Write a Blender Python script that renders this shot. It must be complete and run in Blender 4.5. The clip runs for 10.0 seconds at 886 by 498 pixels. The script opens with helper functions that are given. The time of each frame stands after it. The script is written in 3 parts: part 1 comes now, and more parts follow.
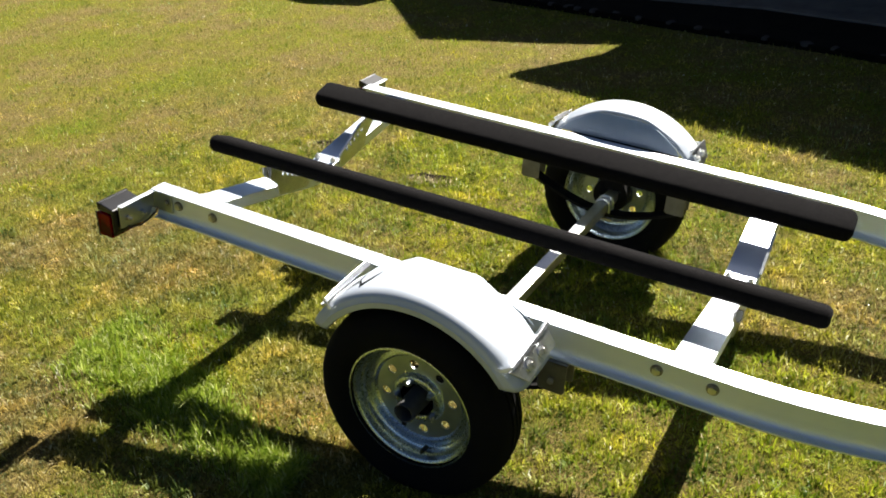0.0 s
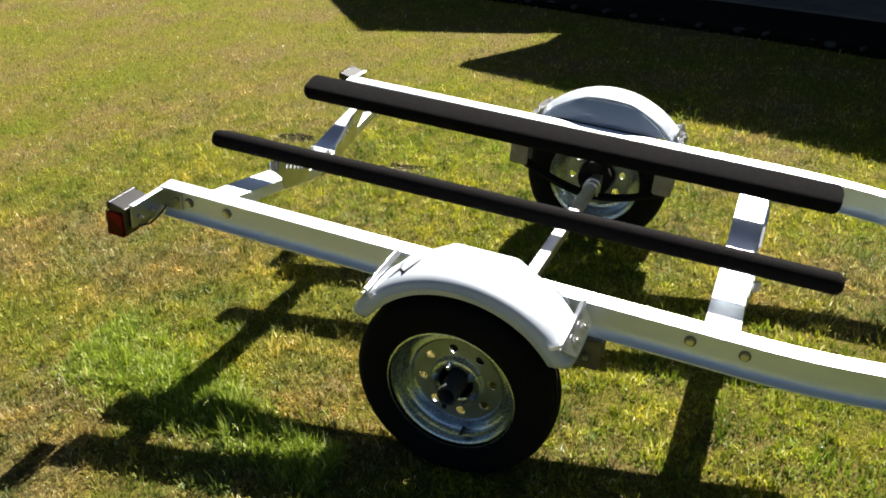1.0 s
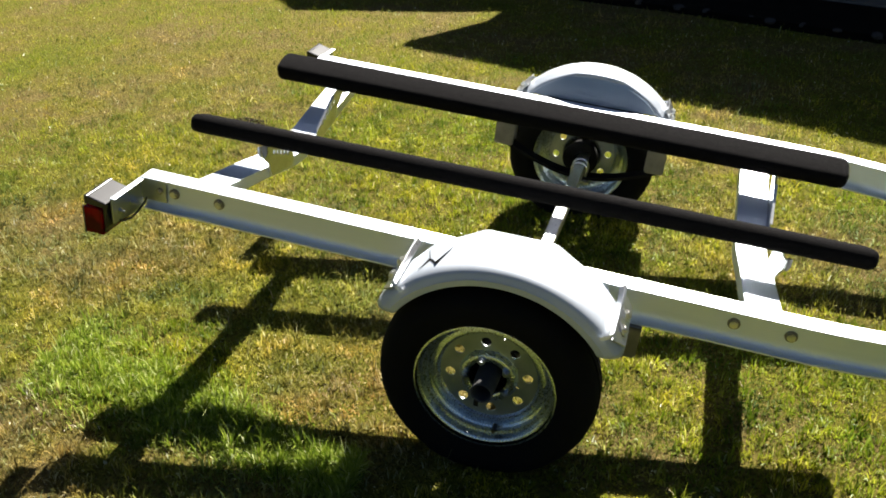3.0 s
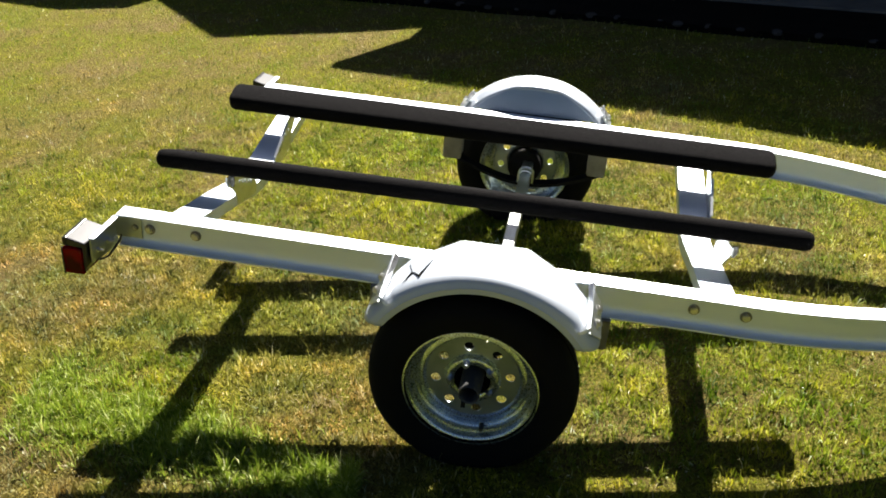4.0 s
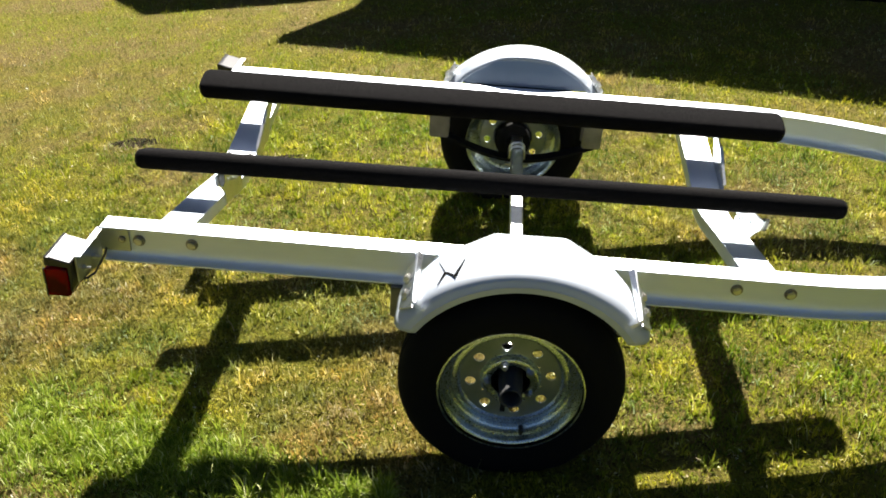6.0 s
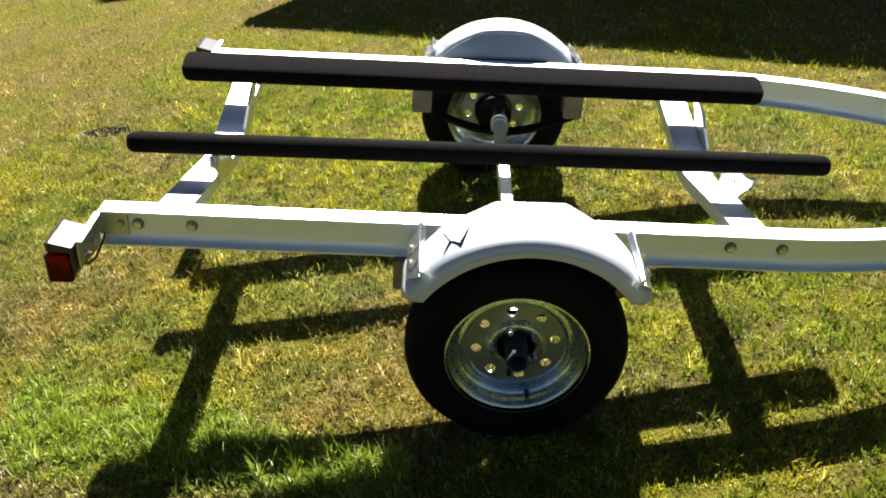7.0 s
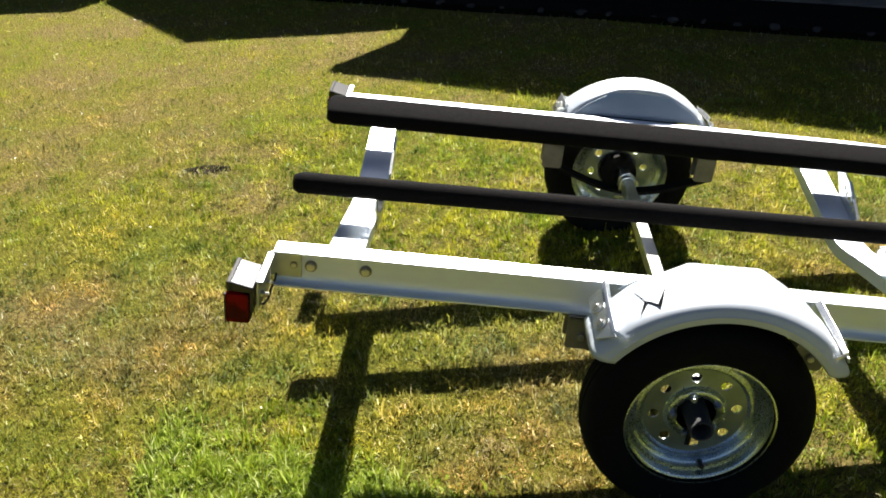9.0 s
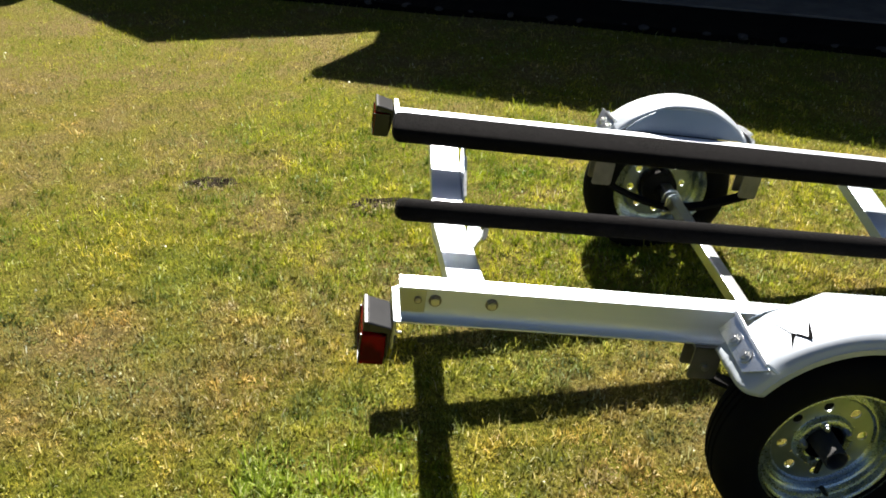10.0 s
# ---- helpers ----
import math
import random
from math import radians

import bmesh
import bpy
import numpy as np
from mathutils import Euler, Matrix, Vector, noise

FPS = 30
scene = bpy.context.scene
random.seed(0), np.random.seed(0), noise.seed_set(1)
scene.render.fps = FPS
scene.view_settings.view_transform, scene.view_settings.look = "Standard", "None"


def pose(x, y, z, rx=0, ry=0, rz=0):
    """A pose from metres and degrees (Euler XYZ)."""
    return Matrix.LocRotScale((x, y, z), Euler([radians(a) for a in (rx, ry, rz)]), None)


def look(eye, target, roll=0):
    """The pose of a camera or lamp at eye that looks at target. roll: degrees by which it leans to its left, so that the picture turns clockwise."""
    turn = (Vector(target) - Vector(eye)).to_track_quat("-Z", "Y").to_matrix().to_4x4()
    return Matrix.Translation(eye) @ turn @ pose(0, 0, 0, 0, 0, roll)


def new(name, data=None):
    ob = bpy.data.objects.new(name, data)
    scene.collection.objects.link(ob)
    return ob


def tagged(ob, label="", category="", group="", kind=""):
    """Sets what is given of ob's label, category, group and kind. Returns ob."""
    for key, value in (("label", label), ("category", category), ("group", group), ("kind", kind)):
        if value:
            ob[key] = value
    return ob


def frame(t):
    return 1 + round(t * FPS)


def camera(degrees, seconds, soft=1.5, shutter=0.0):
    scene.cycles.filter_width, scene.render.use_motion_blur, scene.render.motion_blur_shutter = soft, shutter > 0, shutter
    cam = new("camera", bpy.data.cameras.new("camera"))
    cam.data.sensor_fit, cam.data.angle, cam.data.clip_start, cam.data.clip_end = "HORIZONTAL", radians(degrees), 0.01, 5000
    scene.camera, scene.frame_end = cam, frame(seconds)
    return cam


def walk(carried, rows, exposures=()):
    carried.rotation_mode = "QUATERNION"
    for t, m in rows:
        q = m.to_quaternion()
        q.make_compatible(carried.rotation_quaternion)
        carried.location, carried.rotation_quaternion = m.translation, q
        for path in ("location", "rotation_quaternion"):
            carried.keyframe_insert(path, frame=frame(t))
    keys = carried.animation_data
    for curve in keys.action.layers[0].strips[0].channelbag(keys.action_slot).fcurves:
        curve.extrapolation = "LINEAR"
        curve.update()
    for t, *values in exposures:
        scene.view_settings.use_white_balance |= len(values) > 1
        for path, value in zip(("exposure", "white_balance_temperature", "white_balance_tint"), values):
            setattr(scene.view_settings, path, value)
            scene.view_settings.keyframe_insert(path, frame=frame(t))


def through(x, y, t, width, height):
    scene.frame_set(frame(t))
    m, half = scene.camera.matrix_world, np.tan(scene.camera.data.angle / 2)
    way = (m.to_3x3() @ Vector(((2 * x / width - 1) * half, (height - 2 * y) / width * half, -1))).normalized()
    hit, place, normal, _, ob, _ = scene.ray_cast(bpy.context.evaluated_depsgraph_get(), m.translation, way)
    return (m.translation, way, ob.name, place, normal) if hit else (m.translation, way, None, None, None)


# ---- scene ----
cam = camera(53.0, 10.0, soft=1.8)
PATH = [
    (0, (0.974, -1.409, 1.496), (0.052, 0.12, 0.595), -4.2),
    (0.5, (0.841, -1.514, 1.516), (0.026, 0.057, 0.585), -3.9),
    (1, (0.723, -1.588, 1.526), (-0.008, 0.025, 0.595), -3.4),
    (1.5, (0.645, -1.576, 1.509), (-0.065, 0.038, 0.564), -2.8),
    (2, (0.553, -1.504, 1.482), (-0.144, 0.072, 0.467), -4.1),
    (2.5, (0.508, -1.471, 1.486), (-0.176, 0.103, 0.458), -4.9),
    (2.7, (0.463, -1.506, 1.476), (-0.156, 0.107, 0.469), -3.5),
    (3.8, (0.302, -1.664, 1.519), (-0.075, 0.06, 0.579), -3.2),
    (4, (0.29, -1.692, 1.54), (-0.051, 0.032, 0.585), -3.4),
    (4.5, (0.25, -1.69, 1.53), (-0.01, 0.034, 0.55), -3.0),
    (5, (0.168, -1.58, 1.518), (-0.125, 0.126, 0.517), -4.5),
    (5.5, (0.12, -1.507, 1.529), (-0.165, 0.18, 0.494), -6.4),
    (6, (0.029, -1.539, 1.534), (-0.142, 0.164, 0.499), -4.3),
    (6.2, (-0.013, -1.558, 1.534), (-0.131, 0.136, 0.476), -4.6),
    (7.3, (-0.072, -1.579, 1.524), (-0.154, 0.105, 0.448), -5.2),
    (7.5, (-0.078, -1.574, 1.521), (-0.161, 0.109, 0.443), -5.2),
    (8, (-0.104, -1.57, 1.525), (-0.177, 0.112, 0.447), -4.4),
    (8.5, (-0.255, -1.613, 1.535), (-0.306, 0.095, 0.496), -3.3),
    (8.7, (-0.338, -1.615, 1.553), (-0.423, 0.113, 0.548), -3.0),
    (9, (-0.467, -1.538, 1.525), (-0.556, 0.209, 0.555), -2.2),
    (9.3, (-0.61, -1.517, 1.561), (-0.638, 0.271, 0.665), 0.1),
    (9.5, (-0.695, -1.432, 1.54), (-0.737, 0.327, 0.588), -0.4),
    (9.7, (-0.801, -1.416, 1.552), (-0.802, 0.33, 0.576), 0.8),
    (10, (-0.982, -1.41, 1.56), (-0.832, 0.325, 0.577), 1.0),
]
walk(cam, [(t, look(eye, target, roll)) for t, eye, target, roll in PATH], exposures=[(0, 1.47), (2, 1.42), (4, 1.45), (5, 1.52), (7.5, 1.60), (8.5, 1.60), (9.2, 1.57), (10, 1.46)])

# ---- light ----
SUN = Vector((0.085, 0.565, 0.60)).normalized()
world = bpy.data.worlds.new("sky")
world.use_nodes = True
scene.world = world
wn = world.node_tree
sky = wn.nodes.new("ShaderNodeTexSky")
sky.sky_type = "NISHITA"
sky.sun_disc = False
sky.air_density, sky.dust_density, sky.ozone_density, sky.altitude = 0.8, 2.6, 2.5, 1200
sky.sun_elevation = math.asin(SUN.z)
sky.sun_rotation = math.atan2(SUN.x, SUN.y)
wn.nodes["Background"].inputs["Strength"].default_value = 0.025
wn.links.new(sky.outputs["Color"], wn.nodes["Background"].inputs["Color"])
lamp = bpy.data.lights.new("sun", "SUN")
lamp.energy, lamp.angle, lamp.color = 5.6, radians(0.55), (1.0, 0.945, 0.87)
sun = new("sun", lamp)
sun.matrix_world = look(SUN * 30, (0, 0, 0))


# ---- materials ----
def material(name, build):
    m = bpy.data.materials.new(name)
    m.use_nodes = True
    t = m.node_tree
    build(t, t.nodes["Principled BSDF"])
    return m


def node(t, kind, **inputs):
    n = t.nodes.new("ShaderNode" + kind)
    for key, value in inputs.items():
        n.inputs[key.replace("_", " ")].default_value = value
    return n


def coords(t, scale=(1, 1, 1)):
    c = t.nodes.new("ShaderNodeTexCoord")
    m = t.nodes.new("ShaderNodeMapping")
    m.inputs["Scale"].default_value = scale
    t.links.new(c.outputs["Object"], m.inputs["Vector"])
    return m.outputs["Vector"]


def noise_tex(t, scale, detail=4.0, rough=0.6, vector=None):
    n = node(t, "TexNoise", Scale=scale, Detail=detail, Roughness=rough)
    t.links.new(vector or coords(t), n.inputs["Vector"])
    return n.outputs["Fac"]


def ramp(t, fac, stops):
    r = t.nodes.new("ShaderNodeValToRGB")
    el = r.color_ramp.elements
    while len(el) < len(stops):
        el.new(0.5)
    for e, (p, c) in zip(el, stops):
        e.position, e.color = p, (*c, 1) if len(c) == 3 else c
    t.links.new(fac, r.inputs["Fac"])
    return r.outputs["Color"]


def grey(v):
    return (v, v, v)


def bump(t, b, fac, strength, distance=0.002):
    n = node(t, "Bump", Strength=strength, Distance=distance)
    t.links.new(fac, n.inputs["Height"])
    t.links.new(n.outputs["Normal"], b.inputs["Normal"])


def metal(lo, hi, r_lo, r_hi, stretch=(1, 1, 1), scale=30, metallic=1.0, relief=0.05):
    def build(t, b):
        v = coords(t, stretch)
        big = noise_tex(t, scale * 0.2, 3, 0.6, v)
        fine = noise_tex(t, scale * 4, 5, 0.7, v)
        t.links.new(ramp(t, big, [(0.3, lo), (0.7, hi)]), b.inputs["Base Color"])
        t.links.new(ramp(t, fine, [(0.25, grey(r_lo)), (0.75, grey(r_hi))]), b.inputs["Roughness"])
        b.inputs["Metallic"].default_value = metallic
        bump(t, b, fine, relief, 0.001)
    return build


def speckled(lo, hi, rough, scale=60, relief=0.3, dist=0.002):
    def build(t, b):
        big = noise_tex(t, scale * 0.12, 4, 0.65)
        t.links.new(ramp(t, big, [(0.3, lo), (0.7, hi)]), b.inputs["Base Color"])
        b.inputs["Roughness"].default_value = rough
        b.inputs["Specular IOR Level"].default_value = 0.1 if rough >= 0.85 else 0.5
        bump(t, b, noise_tex(t, scale, 4, 0.7), relief, dist)
    return build


ALU = material("brushed_aluminium", metal((0.63, 0.70, 0.79), (0.76, 0.81, 0.87), 0.40, 0.54, (0.15, 1, 1), 40, 0.62))
# bluish base: the sky that the crossmembers mirror is put into their colour
CHANNEL = material("mill_aluminium", metal((0.70, 0.78, 0.88), (0.82, 0.89, 0.97), 0.36, 0.46, (1, 0.3, 1), 30, 0.72, 0.02))
GALV = material("galvanised_steel", metal((0.58, 0.60, 0.61), (0.78, 0.79, 0.79), 0.22, 0.42, (1, 1, 1), 55, 1.0, 0.06))
STEEL = material("dark_zinc_plate", metal((0.34, 0.38, 0.43), (0.46, 0.50, 0.56), 0.26, 0.42, (1, 1, 1), 40, 1.0, 0.04))
RIM = material("zinc_plated_rim", metal((0.38, 0.45, 0.49), (0.60, 0.67, 0.70), 0.20, 0.36, (1, 1, 1), 60, 0.95, 0.03))
# the rim's zinc again, with the lawn's green reflection put into the colour
DISC = material("grass_tinted_disc", metal((0.34, 0.40, 0.38), (0.54, 0.60, 0.57), 0.26, 0.44, (1, 1, 1), 60, 0.9, 0.03))
BOLT = material("bolt_steel", metal((0.50, 0.50, 0.48), (0.68, 0.67, 0.64), 0.25, 0.40, (1, 1, 1), 90))
def grease(t, b):
    speckled((0.006, 0.006, 0.0055), (0.016, 0.015, 0.014), 0.85, 60, 0.2)(t, b)


GREASE = material("greasy_black_steel", grease)
SLEEVE = material("grey_iron", speckled((0.045, 0.045, 0.045), (0.085, 0.085, 0.083), 0.85, 60, 0.1))
DULL = material("weathered_steel", metal((0.16, 0.16, 0.155), (0.30, 0.29, 0.28), 0.45, 0.65, (1, 1, 1), 50))


def fender_paint(t, b):
    metal((0.42, 0.47, 0.53), (0.54, 0.58, 0.63), 0.44, 0.58, (1, 1, 1), 18, 0.30, 0.02)(t, b)


FENDER = material("silver_fender_coating", fender_paint)
# inner side of the mudguard: its shade and sky reflection are put into this base
PANEL = material("sky_shaded_panel", metal((0.31, 0.37, 0.44), (0.39, 0.45, 0.52), 0.34, 0.46, (1, 1, 1), 18, 0.55, 0.004))
# near-black base: the shade inside the hub hollow and the split is painted
VOID = material("gap_shade", speckled((0.002, 0.002, 0.002), (0.004, 0.004, 0.004), 1.0, 40, 0.1))


def rubber(t, b):
    speckled((0.0022, 0.0022, 0.0022), (0.005, 0.005, 0.0045), 0.9, 40, 0.2)(t, b)
    b.inputs["Specular IOR Level"].default_value = 0.15


RUBBER = material("tyre_rubber", rubber)


def carpet(t, b):
    speckled((0.003, 0.003, 0.003), (0.007, 0.006, 0.006), 0.9, 900, 0.8, 0.002)(t, b)
    b.inputs["Specular IOR Level"].default_value = 0.07
    b.inputs["Sheen Weight"].default_value = 0.018
    b.inputs["Sheen Roughness"].default_value = 0.35


CARPET = material("black_bunk_carpet", carpet)


def plastic(t, b):
    speckled((0.006, 0.006, 0.006), (0.014, 0.014, 0.014), 0.30, 120, 0.05)(t, b)


PLASTIC = material("black_plastic", plastic)


def lens(t, b):
    # uneven glow of sun through the lens, put into dark and bright reds
    deep = ramp(t, noise_tex(t, 22, 2, 0.5), [(0.40, (0.10, 0.001, 0.002)), (0.60, (0.36, 0.003, 0.004))])
    t.links.new(deep, b.inputs["Base Color"])
    b.inputs["Roughness"].default_value = 0.18
    b.inputs["Specular IOR Level"].default_value = 0.25
    w = node(t, "TexWave", Scale=90.0)
    t.links.new(coords(t), w.inputs["Vector"])
    bump(t, b, w.outputs["Fac"], 0.25, 0.001)
    tr = node(t, "BsdfTranslucent")
    t.links.new(deep, tr.inputs["Color"])
    mix = node(t, "MixShader", Fac=0.6)
    t.links.new(b.outputs["BSDF"], mix.inputs[1])
    t.links.new(tr.outputs["BSDF"], mix.inputs[2])
    t.links.new(mix.outputs["Shader"], t.nodes["Material Output"].inputs["Surface"])


LENS = material("red_lens", lens)


def soil(t, b):
    v = coords(t)
    patch = noise_tex(t, 1.3, 6, 0.72, v)
    fine = noise_tex(t, 85, 6, 0.8, v)
    a = ramp(t, patch, [(0.40, (0.195, 0.148, 0.050)), (0.52, (0.180, 0.160, 0.025)), (0.62, (0.145, 0.155, 0.016))])
    f = ramp(t, fine, [(0.36, grey(0.22)), (0.50, grey(0.85)), (0.64, grey(1.5))])
    m = t.nodes.new("ShaderNodeMix")
    m.data_type, m.blend_type = "RGBA", "MULTIPLY"
    m.inputs["Factor"].default_value = 1.0
    t.links.new(a, m.inputs["A"])
    t.links.new(f, m.inputs["B"])
    t.links.new(m.outputs["Result"], b.inputs["Base Color"])
    b.inputs["Roughness"].default_value = 1.0
    b.inputs["Specular IOR Level"].default_value = 0.1
    bump(t, b, fine, 0.9, 0.02)


SOIL = material("lawn_ground", soil)


def multiply(t, a, b):
    m = t.nodes.new("ShaderNodeMix")
    m.data_type, m.blend_type = "RGBA", "MULTIPLY"
    m.inputs["Factor"].default_value = 1.0
    t.links.new(a, m.inputs["A"])
    t.links.new(b, m.inputs["B"])
    return m.outputs["Result"]


def blend(t, fac, a, b):
    m = t.nodes.new("ShaderNodeMix")
    m.data_type = "RGBA"
    for value, key in ((fac, "Factor"), (a, "A"), (b, "B")):
        t.links.new(value, m.inputs[key])
    return m.outputs["Result"]


def leafy(t, b, colour, through=0.5):
    """A thin leaf: half of the light passes through it."""
    t.links.new(colour, b.inputs["Base Color"])
    tr = node(t, "BsdfTranslucent")
    t.links.new(colour, tr.inputs["Color"])
    mix = node(t, "MixShader", Fac=through)
    t.links.new(b.outputs["BSDF"], mix.inputs[1])
    t.links.new(tr.outputs["BSDF"], mix.inputs[2])
    t.links.new(mix.outputs["Shader"], t.nodes["Material Output"].inputs["Surface"])


# greener (-1) and drier (1) stretches of the lawn: place, reach, sign
STRETCHES = [((-0.45, 0.34, 0), 0.70, 1), ((-1.35, 0.62, 0), 0.45, 1), ((-1.85, 0.75, 0), 0.9, 1), ((-2.45, 2.5, 0), 0.9, 1), ((-1.25, -0.35, 0), 0.5, 1), ((-0.36, 0.02, 0), 0.35, 1),
             ((0.75, 0.30, 0), 0.75, -1), ((-0.4, 1.5, 0), 0.8, -1), ((-0.95, 0.12, 0), 0.3, -1), ((-2.6, 3.9, 0), 1.2, -1)]


def lawn_colour(t, green_stops, dry_stops):
    """Blade colours that drift from fresh to dry over the lawn."""
    v = coords(t)
    geo = t.nodes.new("ShaderNodeNewGeometry")
    rnd = geo.outputs["Random Per Island"]
    k = ramp(t, noise_tex(t, 1.3, 6, 0.72, v), [(0.38, grey(0.9)), (0.54, grey(0.0))])
    for centre, size, sign in STRETCHES:
        d = t.nodes.new("ShaderNodeVectorMath")
        d.operation = "DISTANCE"
        t.links.new(v, d.inputs[0])
        d.inputs[1].default_value = centre
        zone = ramp(t, d.outputs["Value"], [(0.25 * size, grey(0.65)), (size, grey(0.0))])
        add = t.nodes.new("ShaderNodeMath")
        add.operation, add.use_clamp = "ADD" if sign > 0 else "SUBTRACT", True
        t.links.new(k, add.inputs[0])
        t.links.new(zone, add.inputs[1])
        k = add.outputs["Value"]
    cell = node(t, "TexVoronoi", Scale=24.0)
    t.links.new(coords(t, (1, 1, 0)), cell.inputs["Vector"])
    one = t.nodes.new("ShaderNodeSeparateColor")
    t.links.new(cell.outputs["Color"], one.inputs["Color"])
    plant = ramp(t, one.outputs["Red"], [(0.0, (0.36, 0.42, 0.38)), (0.3, (0.78, 0.85, 0.78)), (0.6, grey(1.0)), (0.9, (1.16, 1.16, 1.15)), (1.0, (1.28, 1.28, 1.9))])
    mottle = ramp(t, noise_tex(t, 4.5, 5, 0.65, v), [(0.34, (0.50, 0.60, 0.58)), (0.5, grey(1.0)), (0.64, (1.28, 1.20, 1.0))])
    drift = ramp(t, noise_tex(t, 2.3, 4, 0.6, v), [(0.36, (0.68, 0.86, 0.8)), (0.64, (1.10, 0.98, 0.95))])
    tufts = ramp(t, noise_tex(t, 12, 4, 0.6, v), [(0.36, (0.62, 0.70, 0.68)), (0.5, grey(1.0)), (0.66, (1.14, 1.12, 1.06))])
    both = blend(t, k, ramp(t, rnd, green_stops), ramp(t, rnd, dry_stops))
    return multiply(t, multiply(t, multiply(t, both, plant), tufts), multiply(t, mottle, drift))


def grass(t, b):
    leafy(t, b, lawn_colour(t, [(0.0, (0.140, 0.195, 0.012)), (0.30, (0.280, 0.318, 0.018)), (0.72, (0.430, 0.435, 0.030)), (0.93, (0.540, 0.525, 0.100)), (1.0, (0.820, 0.790, 0.460))],
                            [(0.0, (0.205, 0.148, 0.040)), (0.40, (0.360, 0.280, 0.082)), (0.84, (0.505, 0.412, 0.158)), (1.0, (0.780, 0.710, 0.430))]))
    b.inputs["Roughness"].default_value = 0.6
    b.inputs["Specular IOR Level"].default_value = 0.15


GRASS = material("grass_blades", grass)


def weed(t, b):
    # last stops: sun glints on leaves, put into the colour of the palest few
    leafy(t, b, lawn_colour(t, [(0.0, (0.130, 0.200, 0.010)), (0.5, (0.260, 0.320, 0.016)), (0.93, (0.400, 0.415, 0.050)), (0.95, (0.760, 0.740, 0.420)), (1.0, (0.880, 0.860, 0.620))],
                            [(0.0, (0.180, 0.170, 0.020)), (0.5, (0.300, 0.270, 0.040)), (0.93, (0.440, 0.380, 0.110)), (0.95, (0.740, 0.660, 0.380)), (1.0, (0.880, 0.820, 0.550))]), 0.4)
    b.inputs["Roughness"].default_value = 0.30
    b.inputs["Specular IOR Level"].default_value = 0.5


WEED = material("glossy_weed_leaves", weed)


def lush(t, b):
    geo = t.nodes.new("ShaderNodeNewGeometry")
    leafy(t, b, ramp(t, geo.outputs["Random Per Island"], [(0.0, (0.11, 0.19, 0.014)), (0.4, (0.25, 0.34, 0.028)), (0.85, (0.42, 0.50, 0.080)), (1.0, (0.74, 0.76, 0.38))]))
    b.inputs["Roughness"].default_value = 0.5
    b.inputs["Specular IOR Level"].default_value = 0.25


LUSH = material("fresh_green_blades", lush)


def stucco(t, b):
    v = coords(t)
    big = noise_tex(t, 1.5, 5, 0.6, v)
    base = ramp(t, big, [(0.3, (0.125, 0.108, 0.092)), (0.7, (0.175, 0.155, 0.132))])
    vor = node(t, "TexVoronoi", Scale=4.0)
    t.links.new(v, vor.inputs["Vector"])
    k = ramp(t, vor.outputs["Distance"], [(0.05, grey(0.0)), (0.08, grey(1.0))])
    m = t.nodes.new("ShaderNodeMix")
    m.data_type = "RGBA"
    m.inputs["A"].default_value = (0.05, 0.05, 0.035, 1)
    t.links.new(k, m.inputs["Factor"])
    t.links.new(base, m.inputs["B"])
    t.links.new(m.outputs["Result"], b.inputs["Base Color"])
    b.inputs["Roughness"].default_value = 0.85
    b.inputs["Specular IOR Level"].default_value = 0.15
    bump(t, b, noise_tex(t, 90, 4, 0.7, v), 0.35, 0.004)


STUCCO = material("grey_wall_paint", stucco)
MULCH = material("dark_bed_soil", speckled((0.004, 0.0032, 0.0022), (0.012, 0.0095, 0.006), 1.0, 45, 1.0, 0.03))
BARE_SOIL = material("bare_brown_soil", speckled((0.018, 0.014, 0.009), (0.060, 0.046, 0.028), 1.0, 60, 1.0, 0.03))
SHINGLE = material("dark_shingles", speckled((0.04, 0.04, 0.04), (0.09, 0.085, 0.08), 0.9, 50, 0.6, 0.006))
STRAW = material("dry_straw", speckled((0.36, 0.28, 0.13), (0.55, 0.47, 0.28), 0.7, 20, 0.1))
STONE = material("field_stone", speckled((0.03, 0.028, 0.026), (0.075, 0.07, 0.065), 0.9, 25, 0.7, 0.006))
TRIM = material("pale_board", speckled((0.55, 0.53, 0.48), (0.70, 0.68, 0.62), 0.7, 30, 0.2))
SLAB = material("weathered_slab", speckled((0.11, 0.10, 0.088), (0.18, 0.165, 0.145), 0.9, 40, 0.5, 0.004))


# ---- mesh helpers ----
def part(name, bm, mat, parent=None, label="", bevel=0.0, smooth=False, solid=0.0):
    bmesh.ops.recalc_face_normals(bm, faces=bm.faces)
    me = bpy.data.meshes.new(name)
    for f in bm.faces:
        f.smooth = smooth
    for e in bm.edges:
        e.smooth = len(e.link_faces) != 2 or e.calc_face_angle(0) < radians(34)
    bm.to_mesh(me)
    bm.free()
    me.materials.append(mat)
    ob = new(name, me)
    ob.parent = parent
    if label:
        ob["label"] = label
    if solid:
        s = ob.modifiers.new("solid", "SOLIDIFY")
        s.thickness, s.offset = solid, 0
    if bevel:
        b = ob.modifiers.new("bevel", "BEVEL")
        b.width, b.segments, b.limit_method, b.angle_limit = bevel, 2, "ANGLE", radians(35)
    return ob


def box(bm, lo, hi, m=None):
    r = bmesh.ops.create_cube(bm, size=1.0)["verts"]
    for v in r:
        p = Vector([(lo[i] + hi[i]) / 2 + v.co[i] * (hi[i] - lo[i]) for i in range(3)])
        v.co = m @ p if m else p
    return r


